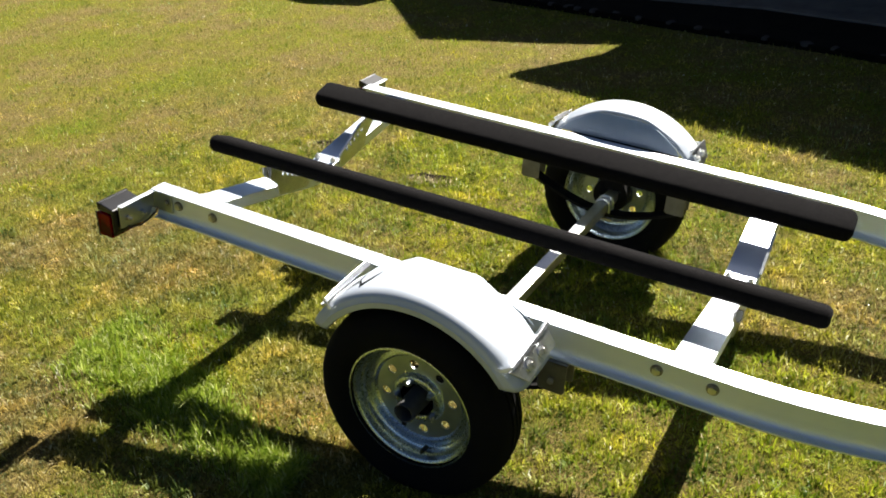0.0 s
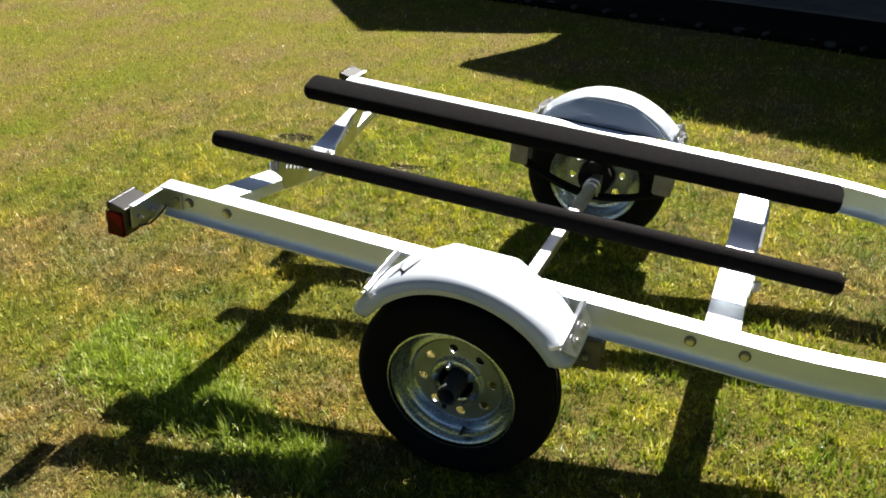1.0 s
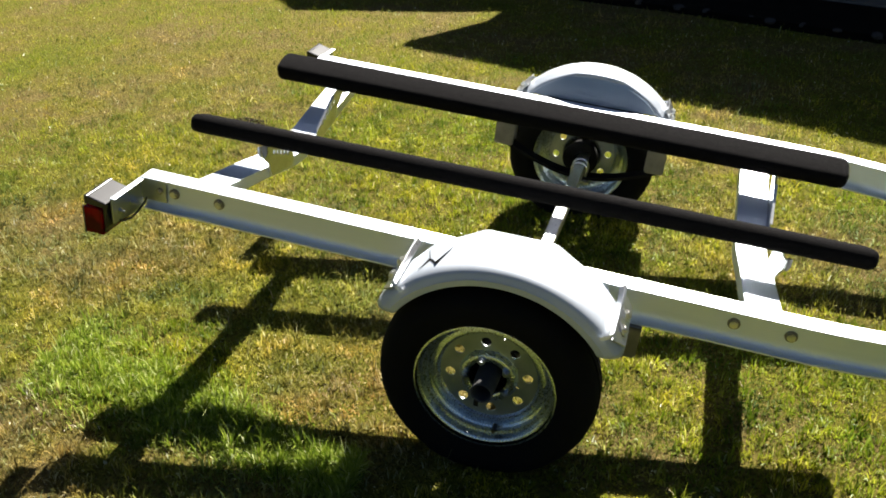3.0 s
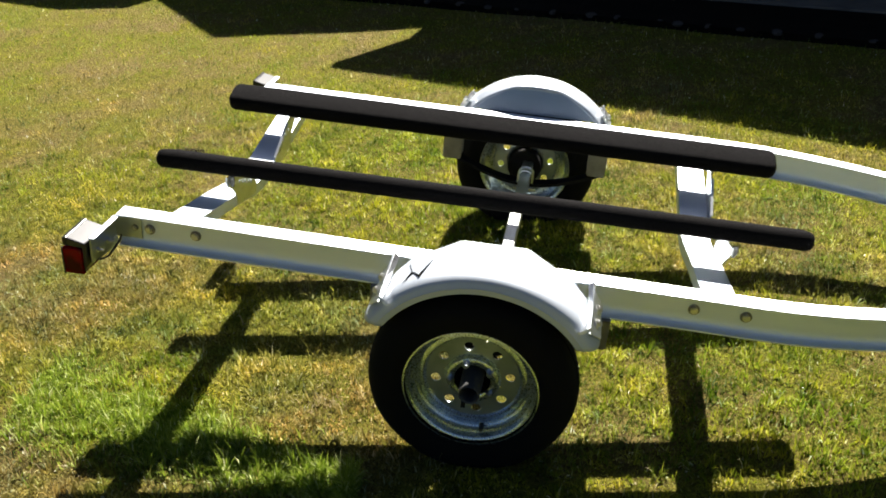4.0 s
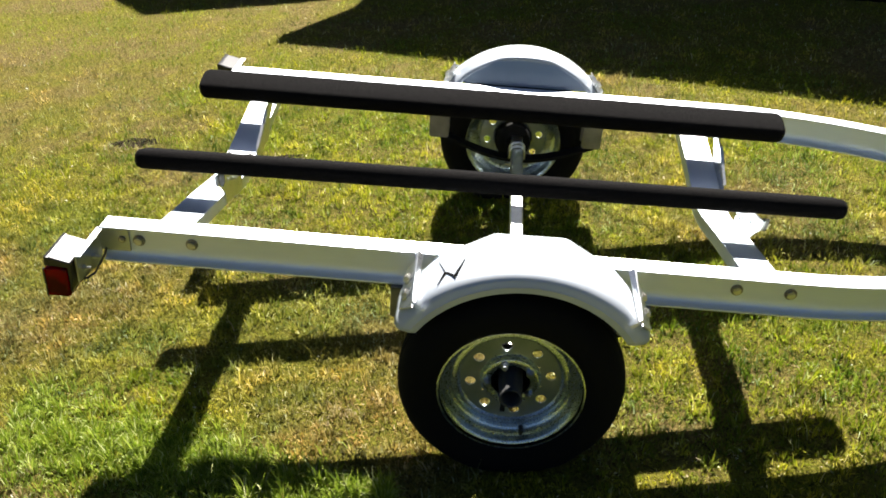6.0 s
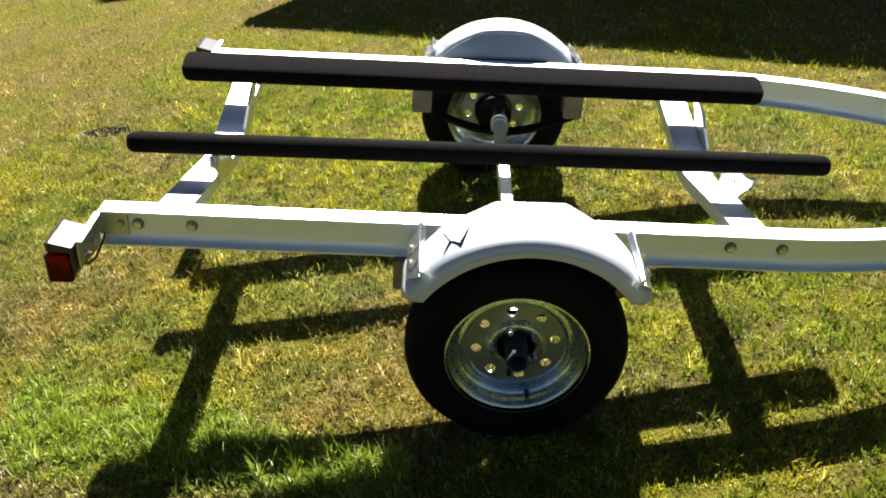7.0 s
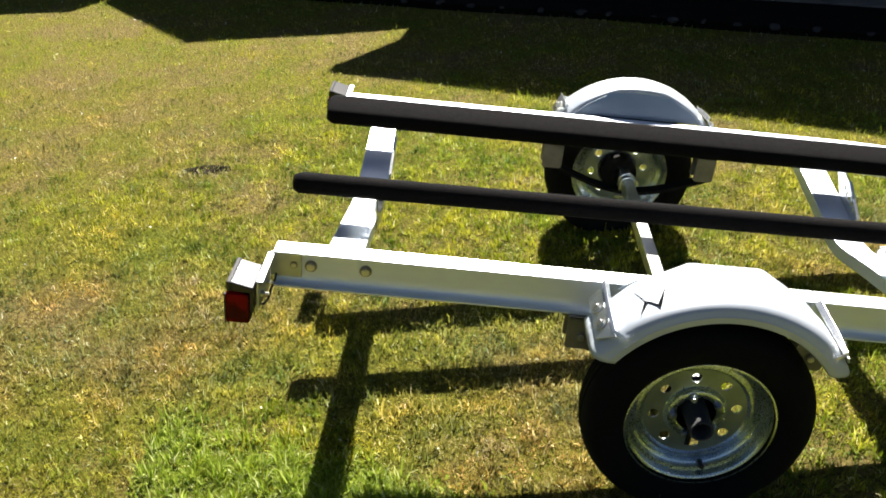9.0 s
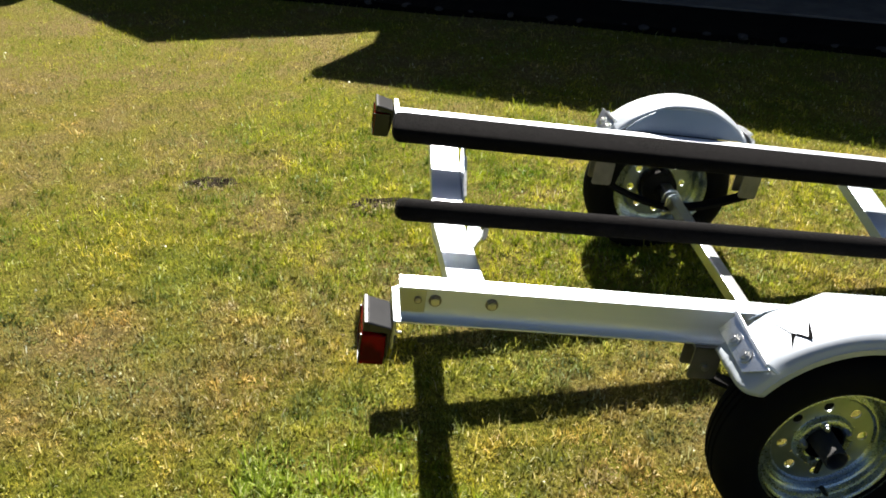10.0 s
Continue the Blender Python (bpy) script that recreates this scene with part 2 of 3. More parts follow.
def rod(bm, a, b, r, seg=12, r2=None):
    a, b = Vector(a), Vector(b)
    d = b - a
    m = Matrix.Translation((a + b) / 2) @ d.to_track_quat("Z", "Y").to_matrix().to_4x4()
    return bmesh.ops.create_cone(bm, cap_ends=True, segments=seg, radius1=r, radius2=r if r2 is None else r2, depth=d.length, matrix=m)["verts"]


def sweep(bm, rings, cap=True):
    """Joins rings of points, each a closed loop, into a tube."""
    loops = [[bm.verts.new(p) for p in ring] for ring in rings]
    n = len(loops[0])
    for a, b in zip(loops, loops[1:]):
        for i in range(n):
            bm.faces.new((a[i], a[(i + 1) % n], b[(i + 1) % n], b[i]))
    if cap:
        bm.faces.new(loops[0][::-1])
        bm.faces.new(loops[-1])
    return loops


def lathe(bm, profile, seg=64, close=False):
    """Turns a profile of (radius, y) about the y axis."""
    loops = []
    for i in range(seg):
        a = 2 * math.pi * i / seg
        loops.append([bm.verts.new((r * math.cos(a), y, r * math.sin(a))) for r, y in profile])
    n = len(profile)
    for i in range(seg):
        a, b = loops[i], loops[(i + 1) % seg]
        for j in range(n if close else n - 1):
            k = (j + 1) % n
            bm.faces.new((a[j], a[k], b[k], b[j]))


def slab(bm, outline, lo, hi, axis=1):
    """A flat outline of (a, b) given thickness along an axis."""
    def at(p, c):
        q = list(p)
        q.insert(axis, c)
        return q
    sweep(bm, [[at(p, lo) for p in outline], [at(p, hi) for p in outline]])


# ---- trailer ----
PITCH, MID = 7.08, 0.722
trailer = new("boat_trailer")
trailer.matrix_world = pose(0, 0, 0.2305, 0, PITCH, 0)
tagged(trailer, "bare aluminium boat trailer with two black carpeted bunks on lawn", "trailer")


def sided(s):
    """Maps the near side's y to the near (1) or far (-1) side."""
    return lambda p: Vector((p[0], MID + s * (p[1] - MID), p[2]))


FAR_X = 0.016


def flip(bm, s):
    f = sided(s)
    for v in bm.verts:
        v.co = f(v.co)
    return bm


BEAM_Y, BEAM_TOP, BEAM_LOW, FLANGE, WEB, BEND = 0.207, 0.222, 0.130, 0.025, 0.005, 0.65


def beam_line(x):
    """The sideways shift of a beam at x, and its slope, where it bends in towards the tongue."""
    if x < BEND:
        return 0.0, 0.0
    if x < 1.45:
        return 0.36 * (x - BEND) ** 2, 0.72 * (x - BEND)
    return 0.36 * 0.64 + 0.576 * (x - 1.45), 0.576


def build_beam(s):
    bm = bmesh.new()
    f, w, h = FLANGE, WEB, 0.004
    zt, zb = BEAM_TOP, BEAM_LOW

    def fillet(z, rise, reach):
        """A hollow curve from a flange's edge to the web."""
        return [(f, z)] + [(w + (f - w) * 0.9 * (1 - math.sin(radians(a))) ** reach, z + rise * (1 - math.cos(radians(a))) ** 1.2) for a in (0, 15, 30, 45, 60, 75, 90)]
    right_top, right_low = fillet(zt - h, -0.012, 1.3), fillet(zb + h, 0.030, 1.0)
    prof = [(-f, zt), (f, zt)] + right_top + right_low[::-1] + [(f, zb), (-f, zb)]
    prof += [(-u, z) for u, z in right_low] + [(-u, z) for u, z in right_top[::-1]]
    xs = [-0.968 if s > 0 else -0.935, -0.5, 0.0, 0.4, BEND] + [BEND + 0.05 * i for i in range(1, 17)] + [1.7, 1.93]
    rings = []
    for x in xs:
        dy, sl = beam_line(x)
        c = math.cos(math.atan(sl))
        rings.append([(x - u * sl * c, BEAM_Y + dy + u * c, z) for u, z in prof])
    sweep(bm, rings)
    return part("frame_beam", flip(bm, s), ALU, trailer, "aluminium I-beam side rail", smooth=True)


def bolt(p, axis, parent, s, r=0.0098, h=0.009, washer=None):
    """A hexagon bolt head on a dark washer, both parts of their parent."""
    p, axis = Vector(p), Vector(axis).normalized()
    bm = bmesh.new()
    rod(bm, p, p + axis * 0.003, r * 1.45, 24)
    part("washer", flip(bm, s), washer or DULL, parent, "" if washer else "dull dark washer")
    bm = bmesh.new()
    rod(bm, p + axis * 0.003, p + axis * h, r, 6)
    rod(bm, p + axis * h, p + axis * (h + 0.002), r * 0.55, 12)
    return part("bolt", flip(bm, s), BOLT, parent)


HALF = 0.042


def skew(x, y):
    """The rear crossmember stands a little askew: its far side lies further forward."""
    return (0.018 if x < 0 else -0.006) * (y - 0.25) / 0.85


def channel_top(y):
    """The height of a crossmember's top at y, bent down to the middle."""
    y = min(y, 2 * MID - y)
    return float(np.interp(y, [0.235, 0.27, 0.50, MID - 0.06, MID - 0.02, MID], [0.2145, 0.200, 0.157, 0.122, 0.118, 0.1175]))


def build_crossmember(x, name):
    bm = bmesh.new()
    deep = 0.036
    ys = [BEAM_Y + WEB, 0.235, 0.27, 0.50, MID - 0.06, MID - 0.02, MID]
    ys += [2 * MID - y for y in ys[-2::-1]]
    rings = []
    for y in ys:
        z, xc = channel_top(y), x + skew(x, y)
        rings.append([(xc - HALF, y, z), (xc + HALF, y, z), (xc + HALF, y, z - deep), (xc + HALF - 0.005, y, z - deep), (xc + HALF - 0.005, y, z - 0.005),
                      (xc - HALF + 0.005, y, z - 0.005), (xc - HALF + 0.005, y, z - deep), (xc - HALF, y, z - deep)])
    sweep(bm, rings)
    return part(name, bm, CHANNEL, trailer, "bent aluminium channel crossmember", bevel=0.0015)


def build_bunk(s):
    bm = bmesh.new()
    r = 0.023 if s > 0 else 0.019
    # near and far bunk: half width, half height, tilt, rear and front y, rear and front z
    w, h, tilt, ya, yb, za, zb = (0.0486, 0.0255, radians(22), 0.4680, 0.4740, 0.2610, 0.2730) if s > 0 else (0.0500, 0.0260, radians(17), 0.4500, 0.4530, 0.2610, 0.2640)
    ring = []
    for cx, cz, a0 in ((w - r, h - r, 0), (-w + r, h - r, 90), (-w + r, -h + r, 180), (w - r, -h + r, 270)):
        for k in range(4):
            a = radians(a0 + 30 * k)
            ring.append((cx + r * math.cos(a), cz + r * math.sin(a)))
    rings = []
    xa, xb = (-0.974, 0.814) if s > 0 else (-0.966, 0.802)
    ends = ((0.0, 0.45), (0.002, 0.66), (0.007, 0.84), (0.014, 0.95), (0.022, 1.0))
    for x, k in [(xa + d, k) for d, k in ends] + [(-0.9 + 0.1 * i, 1.0) for i in range(17)] + [(xb - d, k) for d, k in ends[::-1]]:
        y0, z0 = ya + (yb - ya) * (x + 0.96) / 1.79, za + (zb - za) * (x + 0.96) / 1.79
        rings.append([(x, y0 + (u * math.cos(tilt) + v * math.sin(tilt)) * k, z0 + (-u * math.sin(tilt) + v * math.cos(tilt)) * k) for u, v in ring])
    sweep(bm, rings)
    return part("bunk", flip(bm, s), CARPET, trailer, "plank wrapped in black carpet", smooth=True)


def build_bunk_bracket(s, xm):
    """Two gusset plates astride a crossmember that carry a bunk; the forward one is slotted."""

    def placed(bm):
        flip(bm, s)
        for v in bm.verts:
            v.co.x += xm + skew(xm, v.co.y)
        return bm
    thick, x0 = 0.005, HALF + 0.001

    def row(y):
        return 0.194 - 0.4235 * (y - 0.515)
    bm = bmesh.new()
    slab(bm, [(0.428, 0.2440), (0.428, row(0.428) + 0.007), (0.605, row(0.605) + 0.007), (0.605, 0.1649), (0.520, 0.2180), (0.500, 0.2240)], x0, x0 + thick, 0)
    slab(bm, [(0.433, row(0.433) - 0.007), (0.436, 0.212), (0.455, 0.198), (0.488, 0.166), (0.500, 0.128), (0.628, 0.104), (0.638, 0.112), (0.640, 0.138), (0.632, 0.148), (0.605, 0.1649), (0.605, row(0.605) - 0.007)], x0, x0 + thick, 0)
    # the bars left standing between five slots
    cuts = [0.515 + 0.02125 * i for i in range(5)]
    for ya, yb in zip([0.429] + [c + 0.0045 for c in cuts], [c - 0.0045 for c in cuts] + [0.606]):
        slab(bm, [(ya, row(ya) + 0.007), (ya, row(ya) - 0.007), (yb, row(yb) - 0.007), (yb, row(yb) + 0.007)], x0, x0 + thick, 0)
    ob = part("bunk_bracket", placed(bm), GALV, trailer, "slotted galvanised bunk bracket")
    bm = bmesh.new()
    a, b = x0 + 0.0005, x0 + 0.009
    sweep(bm, [[(a, 0.522, 0.2175), (b, 0.522, 0.2175), (b, 0.522, 0.2215), (a, 0.522, 0.2215)], [(a, 0.640, 0.1475), (b, 0.640, 0.1475), (b, 0.640, 0.1515), (a, 0.640, 0.1515)]])
    part("folded_edge", placed(bm), GALV, ob, bevel=0.001)
    bm = bmesh.new()
    slab(bm, [(x0 + thick, 0.242), (x0 + thick + 0.015, 0.242), (x0 + thick + 0.015, 0.220), (x0 + thick + 0.010, 0.208), (x0 + thick + 0.004, 0.208), (x0 + thick, 0.220)], 0.444, 0.449)
    part("bunk_tab", placed(bm), DULL, ob, "dull grey fixing tab", bevel=0.001)
    for sx in (1, -1) if s < 0 else ():
        bm = bmesh.new()
        p = Vector((sx * 0.030, 0.655, channel_top(0.655) + 0.001))
        rod(bm, p, p + Vector((0, 0, 0.009)), 0.0095, 6)
        rod(bm, p + Vector((0, 0, 0.009)), p + Vector((0, 0, 0.015)), 0.0055, 12)
        part("bolt", placed(bm), BOLT, ob)
    return ob


def build_wheel(s):
    """The rim with its disc; tyre, hub and nuts are its parts. Centre at the origin, outer face towards -y."""
    bm = bmesh.new()
    barrel = [(0.1650, -0.0010), (0.1680, 0.0005), (0.1685, 0.004), (0.1660, 0.008), (0.1595, 0.0095), (0.1570, 0.012), (0.1555, 0.022), (0.1545, 0.026), (0.1470, 0.028),
              (0.1455, 0.031), (0.1450, 0.038), (0.1400, 0.041), (0.1390, 0.046), (0.1385, 0.070), (0.1525, 0.080), (0.1545, 0.095), (0.1580, 0.103), (0.1665, 0.108)]
    inner = [(r - 0.0035, y) for r, y in barrel]
    lathe(bm, barrel + inner[::-1], 84, True)
    lathe(bm, [(0.1370, 0.0490), (0.1300, 0.0475), (0.1245, 0.0455), (0.1205, 0.0460), (0.1175, 0.0500), (0.1155, 0.0520)], 84)
    lathe(bm, [(0.0700, 0.0520), (0.0680, 0.0500), (0.0655, 0.0435), (0.0635, 0.0400), (0.0600, 0.0385), (0.0500, 0.0385), (0.0460, 0.0405), (0.0450, 0.0430), (0.0445, 0.0520)], 84)
    wheel = part("wheel", flip(bm, s), RIM, trailer, "zinc-plated steel wheel rim with round holes", smooth=True)

    # flat ring with eight round holes
    bm = bmesh.new()
    n, hole_r, hole_at, r_in, r_out, yd = 32, 0.0122, 0.0920, 0.0690, 0.1160, 0.0520
    for k in range(8):
        mid = radians(10 + 45 * k)
        va, vb, vc = [], [], []
        for i in range(n):
            a = 2 * math.pi * i / n
            c, d = math.cos(a), math.sin(a)
            lim = min((r_out - hole_at) / c if c > 1e-6 else 9, (hole_at - r_in) / -c if c < -1e-6 else 9, (math.pi / 8 * hole_at) / abs(d) if abs(d) > 1e-6 else 9)
            r, t = hole_at + lim * c, mid + lim * d / hole_at
            va.append(bm.verts.new((r * math.cos(t), yd, r * math.sin(t))))
            r, t = hole_at + hole_r * c, mid + hole_r * d / hole_at
            vb.append(bm.verts.new((r * math.cos(t), yd, r * math.sin(t))))
            vc.append(bm.verts.new((r * math.cos(t), yd + 0.0045, r * math.sin(t))))
        for i in range(n):
            j = (i + 1) % n
            bm.faces.new((va[i], va[j], vb[j], vb[i]))
            bm.faces.new((vb[i], vb[j], vc[j], vc[i]))
    bmesh.ops.remove_doubles(bm, verts=bm.verts, dist=0.0002)
    part("wheel_disc", flip(bm, s), DISC, wheel, "pressed wheel disc, mirrored grass put into its greenish grey")

    bm = bmesh.new()
    prof = [(0.158, 0.012), (0.1660, -0.001), (0.1750, -0.009), (0.1900, -0.0150), (0.2080, -0.0160), (0.2240, -0.0120), (0.2370, -0.0020), (0.2455, 0.0100),
            (0.2500, 0.0230), (0.2520, 0.0330), (0.2475, 0.0345), (0.2475, 0.0385), (0.2528, 0.0400), (0.2535, 0.0520), (0.2480, 0.0530), (0.2480, 0.0570), (0.2535, 0.0580),
            (0.2528, 0.0690), (0.2475, 0.0705), (0.2475, 0.0745), (0.2520, 0.0760), (0.2500, 0.0870), (0.2455, 0.0990), (0.2370, 0.1100), (0.2240, 0.1200),
            (0.2080, 0.1240), (0.1900, 0.1230), (0.1750, 0.1170), (0.1660, 0.1090), (0.158, 0.096)]
    prof = [(0.158 + (r - 0.158) * 1.05, y) for r, y in prof]
    lathe(bm, prof, 96)
    up = Vector((-math.sin(radians(PITCH)), 0, math.cos(radians(PITCH))))
    for v in bm.verts:
        low = v.co.dot(up)
        if low < -0.236:
            v.co -= up * (low + 0.236)
        if low < -0.20:
            v.co.y += (0.054 - v.co.y) * -0.06
    part("tyre", flip(bm, s), RUBBER, wheel, "black rubber trailer tyre", smooth=True)

    bm = bmesh.new()
    lathe(bm, [(0.0443, 0.0440), (0.0443, 0.0950), (0.0, 0.0950)], 40)
    part("hub", flip(bm, s), VOID, wheel, "hollow of the hub, its shade put into a black colour", smooth=True)
    bm = bmesh.new()
    lathe(bm, [(0.0285, 0.094), (0.0275, 0.030), (0.0265, 0.004), (0.0258, -0.018), (0.0243, -0.020), (0.0218, -0.018), (0.0208, 0.060), (0.0, 0.060)], 40)
    part("bearing_sleeve", flip(bm, s), SLEEVE, wheel, "open grey bearing sleeve", smooth=True)
    bm = bmesh.new()
    lathe(bm, [(0.043, 0.053), (0.062, 0.056), (0.062, 0.100), (0.050, 0.108), (0.024, 0.112), (0.024, 0.135), (0.0, 0.135)], 40)
    part("hub_back", flip(bm, s), GREASE, wheel, "dark back of the hub", smooth=True)
    bm = bmesh.new()
    box(bm, (-0.019, 0.008, -0.062), (-0.008, 0.012, -0.022))
    part("hub_tab", flip(bm, s), GREASE, wheel)
    for i in range(5):
        a = radians(90 + 72 * i + 20)
        c = Vector((0.0525 * math.cos(a), 0.041, 0.0525 * math.sin(a)))
        bm = bmesh.new()
        rod(bm, c, c + Vector((0, -0.012, 0)), 0.0098, 6, 0.0090)
        rod(bm, c + Vector((0, -0.012, 0)), c + Vector((0, -0.018, 0)), 0.0055, 12)
        part("lug_nut", flip(bm, s), STEEL, wheel)
    bm = bmesh.new()
    a = Vector((0.036, 0.035, -0.128))
    rod(bm, a, a + Vector((0.0, -0.022, 0.002)), 0.0065, 12, 0.0055)
    rod(bm, a + Vector((0.0, -0.022, 0.002)), a + Vector((0.0, -0.026, 0.003)), 0.0045, 12)
    part("valve_stem", flip(bm, s), PLASTIC, wheel, "black rubber valve stem")
    wheel.location = (0.003, -0.012, -0.005) if s > 0 else (FAR_X, -0.004, -0.009)
    return wheel


FEN_X, FEN_R = 0.015, 0.318
# the inner edge is folded to flats: corners as (x, z)
FOLDS = [(-0.300, 0.100), (-0.275, 0.155), (-0.190, 0.252), (-0.078, 0.317), (0.080, 0.319), (0.190, 0.252), (0.275, 0.160), (0.300, 0.100)]


def folded(a):
    """The radius of a mudguard's folded inner edge at an angle."""
    c, d = math.cos(radians(a)), math.sin(radians(a))
    for (x0, z0), (x1, z1) in zip(FOLDS, FOLDS[1:]):
        k = (x0 * d - z0 * c) / ((z1 - z0) * c - (x1 - x0) * d)
        if 0 <= k <= 1 and (x0 + k * (x1 - x0)) * c + (z0 + k * (z1 - z0)) * d > 0:
            return math.hypot(x0 + k * (x1 - x0), z0 + k * (z1 - z0))
    return FEN_R


def fender_point(a, y, r):
    a = radians(a)
    return Vector((FEN_X + r * math.cos(a), y, r * math.sin(a)))


# the split in the near mudguard, as slivers of (angle, y)
CRACK = [[(127.2, 0.098), (126.9, 0.095), (123.1, 0.036), (123.9, 0.044)], [(123.9, 0.044), (122.9, 0.034), (119.0, 0.004), (119.6, 0.016), (121.5, 0.031)],
         [(119.6, 0.016), (119.0, 0.004), (118.0, 0.014), (115.0, 0.072)], [(123.9, 0.044), (123.0, 0.034), (126.8, 0.003)]]


def build_fender(s):
    """An arched mudguard with a rounded shoulder, a turned-down outer lip and a closed inner side."""
    bm = bmesh.new()
    n = 56
    loops = []
    FEN_OUT, FEN_IN = (-0.027, 0.140) if s > 0 else (0.000, 0.134)
    for i in range(n + 1):
        k = i / n
        sec = [(0.006, -0.043), (0.001, -0.041), (0.000, -0.028), (0.0025, -0.0255), (0.004, -0.018), (0.008, -0.012), (0.015, -0.0065), (0.024, -0.0028), (0.036, -0.0007), (0.048, 0.0)]
        sec = [(FEN_OUT + y, FEN_R + d) for y, d in sec]
        for y in (0.062, 0.073, 0.084):
            sec += [(y, FEN_R), (y + 0.003, FEN_R + 0.0006), (y + 0.006, FEN_R)]
        row = []
        for y, r in sec:
            lo, hi = math.degrees(math.asin(0.168 / r)), 180 - math.degrees(math.asin(0.152 / r))
            row.append(fender_point(lo + (hi - lo) * k, y, r))
        a = lo + (hi - lo) * k
        flat = folded(a) if s > 0 else 0.4 * folded(a) + 0.6 * (FEN_R - 0.012)
        for y, w, d in ((0.100, 0.25, 0), (0.116, 0.7, 0), (FEN_IN - 0.008, 1, 0), (FEN_IN - 0.003, 1, 0.002), (FEN_IN, 1, 0.006), (FEN_IN, 1, 0.012)):
            row.append(fender_point(a, y, FEN_R + (flat - FEN_R) * w - d))
        loops.append([bm.verts.new(p) for p in row])
    sec = row
    for la, lb in zip(loops, loops[1:]):
        for j in range(len(sec) - 1):
            bm.faces.new((la[j], la[j + 1], lb[j + 1], lb[j]))
    ob = part("fender", flip(bm, s), FENDER, trailer, "silver arched mudguard", smooth=True, solid=0.003)
    bm = bmesh.new()
    arc = [fender_point(a, 0, (folded(a) if s > 0 else 0.4 * folded(a) + 0.6 * (FEN_R - 0.012)) - 0.006) for a in range(34, 147, 4)]
    arc = [p for p in arc if p.z > 0.211]
    slab(bm, [(p.x, p.z) for p in arc], FEN_IN - 0.005, FEN_IN - 0.001)
    for v in bm.verts:
        v.co.y += 0.30 * max(0.0, 0.300 - v.co.z)
    part("inner_panel", flip(bm, s), PANEL, ob, "closed inner side of the mudguard", bevel=0.0015)
    if s > 0:
        bm = bmesh.new()
        for line in CRACK:
            va = [bm.verts.new(fender_point(a, y, FEN_R + 0.0034)) for a, y in line]
            bm.faces.new(va)
        part("crack", bm, VOID, ob, "jagged dark split in the mudguard", solid=0.0008)
    for a, d in ((137.5, 1), (42.5, -1)):
        bm = bmesh.new()
        far = 0.165 if s > 0 else 0.125
        quad = [fender_point(a + d * 9.0, 0.015, FEN_R + 0.004), fender_point(a + d * 8.0, far, FEN_R + 0.006), fender_point(a - d * 1.5, far, FEN_R + 0.010), fender_point(a, -0.030, FEN_R + 0.005)]
        nrm = (quad[1] - quad[0]).cross(quad[2] - quad[0]).normalized() * 0.004
        nrm *= 1 if nrm.dot(quad[0] - Vector((FEN_X, quad[0].y, 0))) > 0 else -1
        sweep(bm, [quad, [p + nrm for p in quad]])
        plate = part("fender_bracket", flip(bm, s), GALV, ob, "galvanised fender mounting plate", bevel=0.001)
        bm = bmesh.new()
        line = [fender_point(a - d * 1.5, far, FEN_R + 0.008), fender_point(a - d * 0.5, 0.05, FEN_R + 0.005), fender_point(a, FEN_OUT + 0.012, FEN_R + 0.003), fender_point(a - d * 2, FEN_OUT - 0.002, FEN_R - 0.014)]
        high = [0.016, 0.014, 0.010, 0.002]
        rings = []
        for p, h in zip(line, high):
            out = Vector((p.x - FEN_X, 0, p.z)).normalized()
            tan = Vector((-out.z, 0, out.x)) * 0.004
            rings.append([p - tan, p + tan, p + tan + out * h, p - tan + out * h])
        sweep(bm, rings)
        part("bracket_edge", flip(bm, s), GALV, ob, bevel=0.001)
        for y in (0.045, 0.105):
            p, up = fender_point(a + d * 4.5, y, FEN_R + 0.008), nrm.normalized()
            p += up * (0.0043 - (p - quad[0]).dot(up))
            bolt(p, up, ob, s, 0.0115, 0.009, GALV)
    if s < 0:
        ob.location.x = FAR_X
    return ob


